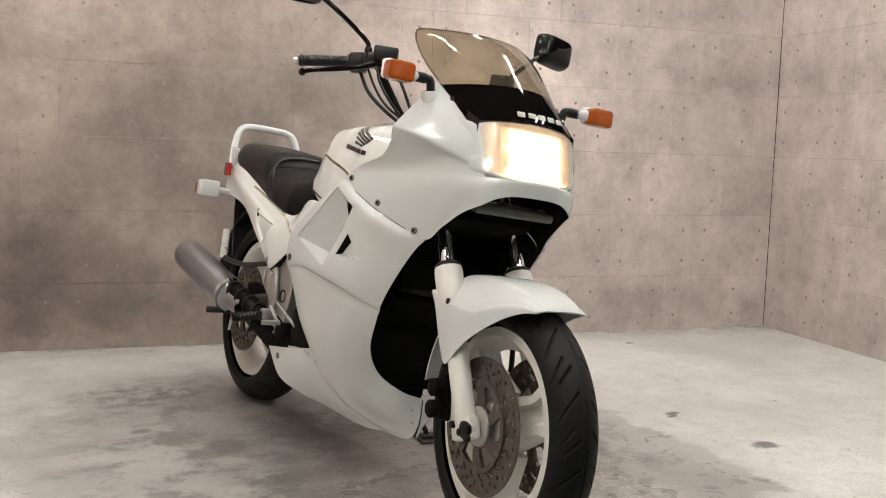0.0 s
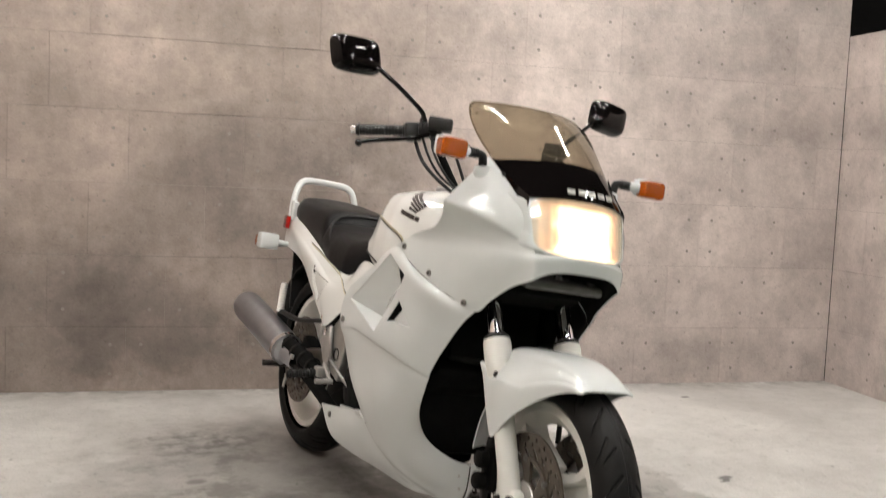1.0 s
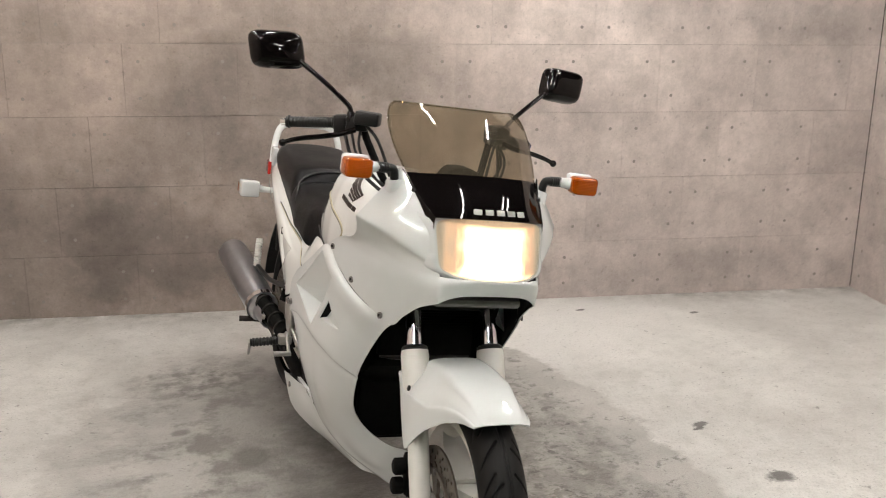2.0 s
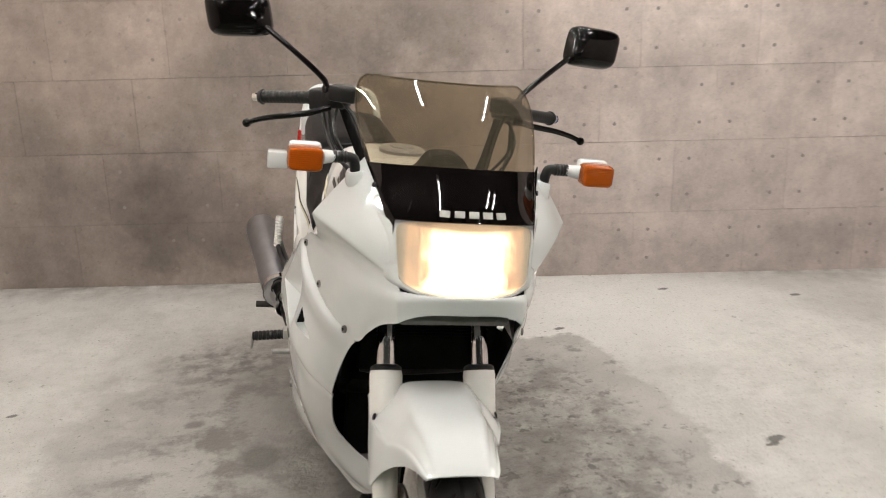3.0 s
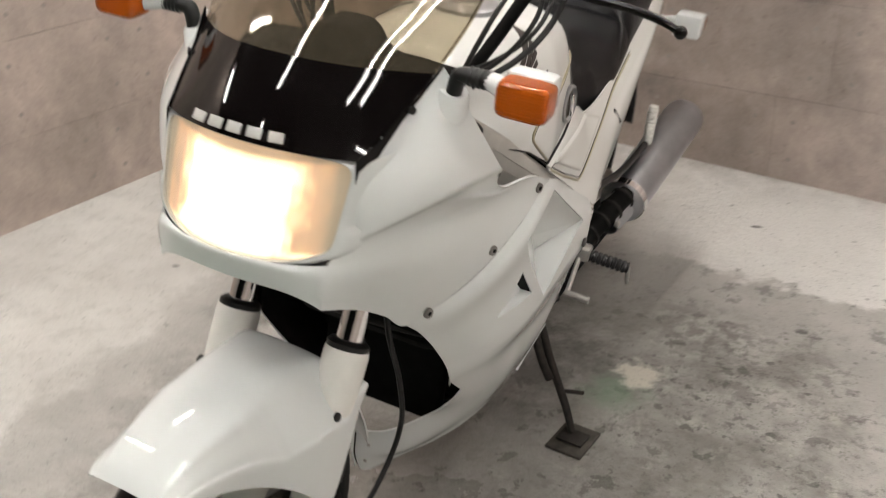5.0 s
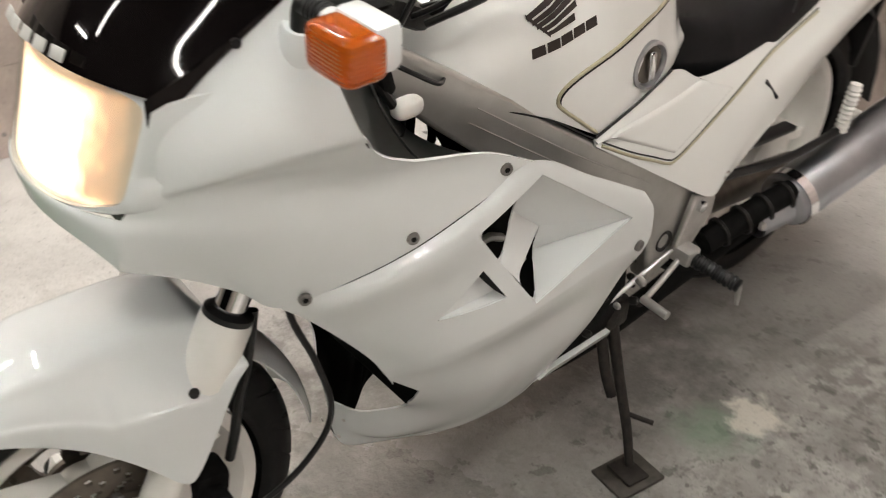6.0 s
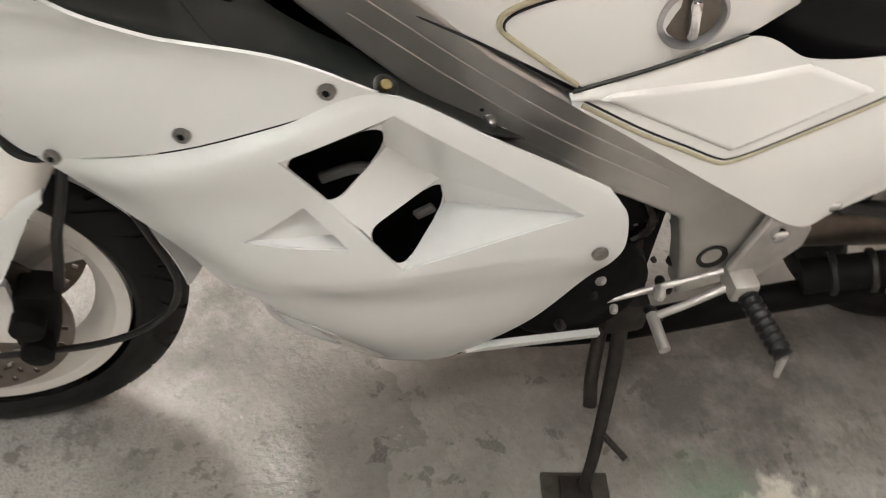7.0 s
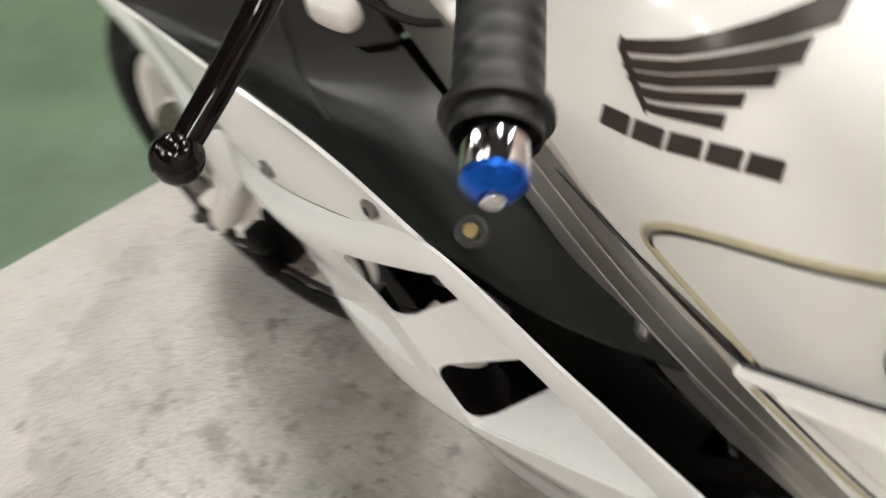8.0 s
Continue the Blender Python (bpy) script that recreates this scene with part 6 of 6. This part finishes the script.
for s in (-1, 1):
    rear = flank[-1]
    rails = [[Vector((p.x - 0.004, p.y + 0.002, p.z - 0.003)) for p in (rear[8], rear[20], rear[29], rear[38], rear[47], rear[56])], [(0.185, 0.20, 0.92), (0.19, 0.22, 0.855), (0.188, 0.25, 0.805), (0.188, 0.30, 0.770), (0.193, 0.37, 0.747), (0.212, 0.49, 0.695)], [(0.12, 0.25, 0.93), (0.122, 0.27, 0.87), (0.125, 0.31, 0.80), (0.13, 0.36, 0.755), (0.137, 0.45, 0.70), (0.155, 0.59, 0.612)]]
    liner = thick(part("inner_liner", skin(rails, 30, 14, s), GREY, bike, "dark grey plastic inner liner"), 0.002)
    part("liner_bolt", flip(shape(lathe, [(0, 0), (0, 0.006), (0.005, 0.005), (0.005, 0)], (0.206, 0.422, 0.7445), (0.4, 0.2, 1), 12), s), BRASS, liner, "brass clip")
    part("clip_washer", flip(shape(lathe, [(-0.001, 0.0), (-0.001, 0.012), (0.0015, 0.0115), (0.002, 0.008)], (0.206, 0.422, 0.7445), (0.4, 0.2, 1), 20), s), BLACK, liner)
    bar = part("handlebar", flip(shape(tube, [(0.110, 0.365, 0.915), (0.140, 0.395, 0.975), (0.164, 0.425, 1.030), (0.182, 0.448, 1.066), (0.22, 0.478, 1.069), (0.3394, 0.5494, 1.0508)], 0.0095, n=40, seg=14), s), MATT, bike, "black tubular handlebar")
    g0, g1 = Vector((0.235, 0.488, 1.067)), Vector((0.3394, 0.5494, 1.0508))
    d = g1 - g0
    prof = [(0, 0.0112), (0, 0.018), (0.005, 0.018), (0.007, 0.0138)]
    for k in range(14):
        h = 0.01 + k * 0.0085
        prof += [(h, 0.0138), (h + 0.005, 0.0138), (h + 0.0055, 0.0135), (h + 0.008, 0.0135)]
    prof += [(d.length - 0.004, 0.0138), (d.length - 0.003, 0.017), (d.length, 0.017), (d.length, 0.0098)]
    part("grip", flip(shape(lathe, prof, g0, d, 28), s), BLACK, bar, "ribbed black rubber grip")
    end = part("bar_end", flip(shape(lathe, [(0, 0.0098), (0.019, 0.0098), (0.020, 0.009)], g1, d, 24, True), s), CHROME, bar, "bright bar end weight")
    if s > 0:
        part("end_bolt", shape(lathe, [(0.023, 0.0036), (0.0265, 0.0036), (0.0270, 0.003), (0.0270, 0)], g1, d, 16), CHROME, end)
        part("end_collar", flip(shape(lathe, [(0.018, 0.0099), (0.0205, 0.0099), (0.0245, 0.0062), (0.0248, 0.004), (0.023, 0.0035), (0.023, 0)], g1, d, 24), s), BLUE, end, "blue anodised collar")
    # switch box, lever holder, reservoir
    part("switch_box", flip(shape(block, (0.218, 0.475, 1.066), (0.045, 0.045, 0.05), (0, 8, 30), 0.008), s), BLACK, bar, "black switch box")
    hold = bmesh.new()
    block(hold, (0.192, 0.438, 1.075), (0.055, 0.045, 0.038), (0, 5, 30), 0.006)
    block(hold, (0.178, 0.408, 1.092), (0.062, 0.046, 0.034), (0, 0, 30), 0.006)
    part("reservoir", flip(hold, s), BLACK, bar, "black fluid reservoir")
    lev = bmesh.new()
    tube(lev, [(0.205, 0.412, 1.062), (0.25, 0.418, 1.050), (0.31, 0.438, 1.040), (0.352, 0.446, 1.030), (0.380, 0.4475, 1.020)], 0.0075, n=24, seg=10, r_end=0.0055)
    bmesh.ops.create_icosphere(lev, subdivisions=3, radius=0.0095, matrix=pose(0.382, 0.4475, 1.019))
    if s < 0:
        # the brake lever is set a little lower and closer in
        for v in lev.verts:
            v.co.z -= 0.010 * min(1.0, max(0.0, (v.co.x - 0.20) / 0.10))
            v.co.x -= 0.007 * min(1.0, max(0.0, (v.co.x - 0.20) / 0.18))
    part("hand_lever", flip(lev, s), GLOSS, bar, "gloss black hand lever")
    # mirror
    ms = bmesh.new()
    tube(ms, [(0.214, 0.436, 1.075), (0.216, 0.434, 1.105), (0.232, 0.438, 1.125), (0.29, 0.458, 1.170), (0.345, 0.482, 1.208)], 0.0062, n=26, seg=12)
    lathe(ms, [(-0.012, 0.010), (0.012, 0.010), (0.016, 0.007)], (0.214, 0.436, 1.088), (0, 0, 1), 14, True)
    mir = part("mirror", flip(ms, s), GLOSS, bike, "gloss black rear-view mirror on a bent stem")
    shell = bmesh.new()
    yaw = -6 if s < 0 else 12
    mc = Vector((0.398, 0.500, 1.228))
    rows = []
    for i in range(9):
        k = i / 8
        sc = [0.0, 0.45, 0.70, 0.84, 0.92, 0.97, 1.0, 1.0, 0.97][i]
        dep = [-0.030, -0.029, -0.026, -0.021, -0.014, -0.006, 0.002, 0.010, 0.012][i]
        ring = []
        for j in range(40):
            a = 2 * math.pi * j / 40
            cx, cz = math.cos(a), math.sin(a)
            m = (abs(cx) ** 5 + abs(cz) ** 5) ** -0.2
            hw, hh = 0.068, 0.046
            ring.append(mc + pose(0, 0, 0, -8, 4, yaw) @ Vector((cx * m * hw * sc + 0.006 * cz * m * sc, dep, cz * m * hh * sc)))
        rows.append(ring)
    vs = grid(shell, rows, closed=True)
    shell.faces.new(vs[-1])
    bmesh.ops.remove_doubles(shell, verts=shell.verts, dist=1e-5)
    bmesh.ops.recalc_face_normals(shell, faces=shell.faces)
    part("mirror_shell", flip(shell, s), GLOSS, mir, "gloss black mirror housing")
    gl = bmesh.new()
    ring = [gl.verts.new(q + pose(0, 0, 0, -8, 4, yaw) @ Vector((0, 0.0012, 0))) for q in rows[-1]]
    gl.faces.new(ring)
    part("mirror_glass", flip(gl, s), CHROME, mir, "mirror glass")

# cables and hoses
def cable(name, pts, r, mat=BLACK, label="black cable"):
    return part(name, shape(tube, pts, r, n=40, seg=8), mat, bike, label)


for s in (-1, 1):
    cable("control_cable", [(0.19 * s, 0.42, 1.06), (0.20 * s, 0.385, 1.025), (0.185 * s, 0.36, 0.985), (0.15 * s, 0.345, 0.945), (0.10 * s, 0.33, 0.91)], 0.0036)
    cable("control_cable", [(0.205 * s, 0.44, 1.05), (0.20 * s, 0.40, 1.005), (0.17 * s, 0.385, 0.965), (0.12 * s, 0.36, 0.93), (0.06 * s, 0.32, 0.90)], 0.0034)
    cable("brake_hose", [(0.182 * s, 0.405, 1.075), (0.158 * s, 0.375, 1.045), (0.135 * s, 0.345, 0.985), (0.11 * s, 0.31, 0.90)], 0.004)
    cable("wiring_loom", [(0.215 * s, 0.465, 1.045), (0.205 * s, 0.425, 0.995), (0.18 * s, 0.38, 0.955), (0.13 * s, 0.34, 0.915)], 0.0048, label="thick black wiring loom")
    part("side_reflector", flip(shape(block, (0.134, 1.603, 0.770), (0.012, 0.072, 0.046), (0, 0, 8), 0.004), s), RED, bike, "red side of the tail lamp")
    cable("brake_hose", [(0.092 * s, 0.118, 0.60), (0.097 * s, 0.100, 0.53), (0.097 * s, 0.082, 0.47), (0.096 * s, 0.072, 0.42), (0.092 * s, 0.062, 0.375)], 0.0065, label="thick black brake hose")
cable("speedometer_cable", [(0.10, 0.16, 0.70), (0.118, 0.15, 0.60), (0.125, 0.18, 0.50), (0.125, 0.20, 0.40), (0.12, 0.17, 0.33), (0.115, 0.09, 0.285), (0.11, -0.07, 0.275)], 0.0045, label="thin black speedometer cable")

part("belly_seam", shape(tube, [(0, 0.2825, 0.252), (0, 0.2815, 0.20), (0.004, 0.300, 0.152)], 0.0016, n=12, seg=6), BLACK, bike, "thin black seam")

# connector, bracket and wires behind the fairing's upper edge
for s in (-1, 1):
    plug = part("wiring_connector", flip(shape(pill, (0.158, 0.292, 0.842), (0.022, 0.040, 0.024), 0.7, 12), s), FORK, bike, "cream plastic wiring connector")
    part("connector_tail", flip(shape(tube, [(0.155, 0.275, 0.848), (0.150, 0.262, 0.872), (0.140, 0.255, 0.905)], 0.006, n=10, seg=8), s), BLACK, plug)
    part("fairing_bracket", flip(shape(block, (0.140, 0.262, 0.885), (0.035, 0.020, 0.055), (20, 0, 15), 0.005), s), MATT, bike, "black fairing bracket")
    cable("thin_wire", [(0.150 * s, 0.245, 0.890), (0.172 * s, 0.252, 0.850), (0.186 * s, 0.275, 0.806), (0.196 * s, 0.300, 0.778)], 0.0016, GREY, "thin grey wire")
    cable("thin_wire", [(0.138 * s, 0.262, 0.905), (0.160 * s, 0.300, 0.880), (0.150 * s, 0.345, 0.850), (0.120 * s, 0.380, 0.84)], 0.003, label="thin black wire")

# ---- side stand ----
fl = math.tan(radians(LEAN))
st = part("side_stand", shape(tube, [(0.165, 0.748, 0.285), (0.205, 0.738, 0.20), (0.262, 0.716, 0.11), (0.292, 0.700, 0.056)], 0.0110, n=20, seg=12, r_end=0.0075), RUSTY, bike, "worn black side stand")
part("stand_foot", shape(block, (0.298, 0.690, 0.298 * fl + 0.0125), (0.060, 0.045, 0.006), (0, -LEAN, -10), 0.002), RUSTY, st, "worn stand foot")
part("stand_spring", shape(tube, [(0.165, 0.722, 0.275), (0.198, 0.712, 0.205), (0.222, 0.710, 0.165)], 0.0095, n=14, seg=12), RUSTY, st, "tension spring")
part("stand_tang", shape(tube, [(0.245, 0.722, 0.135), (0.290, 0.748, 0.128)], 0.0045, seg=8), RUSTY, st)
part("stand_pivot", shape(block, (0.155, 0.748, 0.295), (0.05, 0.06, 0.06), (0, 0, 0), 0.01), RUSTY, st)
random.seed(4)
for i in range(64):
    low = i < 42
    c = (random.uniform(0.13, 0.19), random.uniform(0.63, 0.81), random.uniform(0.31, 0.46)) if low else (random.uniform(0.135, 0.165), random.uniform(0.47, 0.74), 0)
    if not low:
        c = (c[0], c[1], 0.70 - (c[1] - 0.47) * 0.55 + random.uniform(-0.05, 0.0))
    size = random.uniform(0.6, 1.35)
    kind = random.choice((ALLOY, DARKMETAL, RUSTY, BLACK)) if low else random.choice((DARKMETAL, BLACK, RUSTY, SCREW))
    part("fitting", shape(lathe, [(h * size, r * size) for h, r in ((0, 0), (0, 0.006), (0.008, 0.006), (0.012, 0.003), (0.012, 0))], c, (1, random.uniform(-0.6, 0.6), random.uniform(-0.2, 0.7)), 8), kind, engine)
for s in (-1, 1):
    for k in range(4):
        y = 0.50 + 0.065 * k
        part("engine_hose", flip(shape(tube, [(0.150, y, 0.655 - 0.6 * (y - 0.5)), (0.162, y + 0.035, 0.625 - 0.6 * (y - 0.5)), (0.158, y + 0.05, 0.575 - 0.6 * (y - 0.5)), (0.150, y + 0.02, 0.52 - 0.5 * (y - 0.5))], 0.006 + 0.002 * (k % 2), n=12, seg=8), s), GLOSS if k % 2 else BLACK, engine, "black rubber hose")
    part("link_rod", flip(shape(tube, [(0.176, 0.66, 0.335), (0.182, 0.74, 0.36), (0.190, 0.845, 0.398)], 0.0045, n=8, seg=8), s), ALLOY, engine, "bright gear link rod")

# pad under the stand foot
pad = part("stand_pad", shape(block, (0, 0, 0.004), (0.082, 0.095, 0.008), (0, 0, 0), 0.002), PADTOP)
p = pose(0, 0, 0, 0, LEAN, 0) @ Vector((0.300, 0.690, 0.300 * fl))
pad.matrix_basis = pose(p.x, p.y, 0.0, 0, 0, -10)
tagged(pad, "small dark metal pad under the stand foot", "pad")

# ---- wall sheets ----
PW, PH, GAP = 0.47, 0.3035, 0.0012


def sheet_mesh(w, h):
    """One printed sheet in x and z, its face at y = 0 looking to -y, with four plugged tie holes."""
    bm = bmesh.new()
    block(bm, (w / 2, 0.004, h / 2), (w - GAP, 0.008, h - GAP))
    me = bpy.data.meshes.new("concrete_sheet")
    for x in ((0.062, w - 0.062) if w > 0.3 else ()):
        for z in ((0.075, h - 0.075) if h > 0.25 else ()):
            ring = [bm.verts.new((x + 0.0075 * math.cos(a), -0.0006, z + 0.0075 * math.sin(a))) for a in (2 * math.pi * k / 12 for k in range(12))]
            f = bm.faces.new(ring[::1])
            f.material_index = 1
    bm.to_mesh(me)
    bm.free()
    me.materials.append(WALL)
    me.materials.append(HOLE)
    return me


SHEETS = {}


def face_wall(wall, length, height, place, z_start=-0.0275):
    """Covers a wall with sheets in thirds bond."""
    row, z = 0, z_start
    while z < height - 0.02:
        x = -PW * ((row * 2) % 3) / 3 - 0.09
        z0, z1 = max(z, 0.0), min(z + PH, height)
        while x < length:
            x0, x1 = max(x, 0.0), min(x + PW, length)
            if x1 - x0 > 0.004:
                key = (round(x1 - x0, 3), round(z1 - z0, 3))
                if key not in SHEETS:
                    SHEETS[key] = sheet_mesh(*key)
                ob = new("concrete_sheet", SHEETS[key])
                ob.parent = wall
                ob.matrix_basis = place @ pose(x0, 0, z0)
            x += PW
        z += PH
        row += 1


face_wall(wall_north, U1 - U0 - 0.003, TOP, pose(U0, V1, 0))
face_wall(wall_west, 4.0, TOP, pose(U0, V1 - 4.0, 0, 0, 0, 90))
face_wall(wall_east, 4.0, RIGHT_TOP, pose(U1, V1, 0, 0, 0, -90))
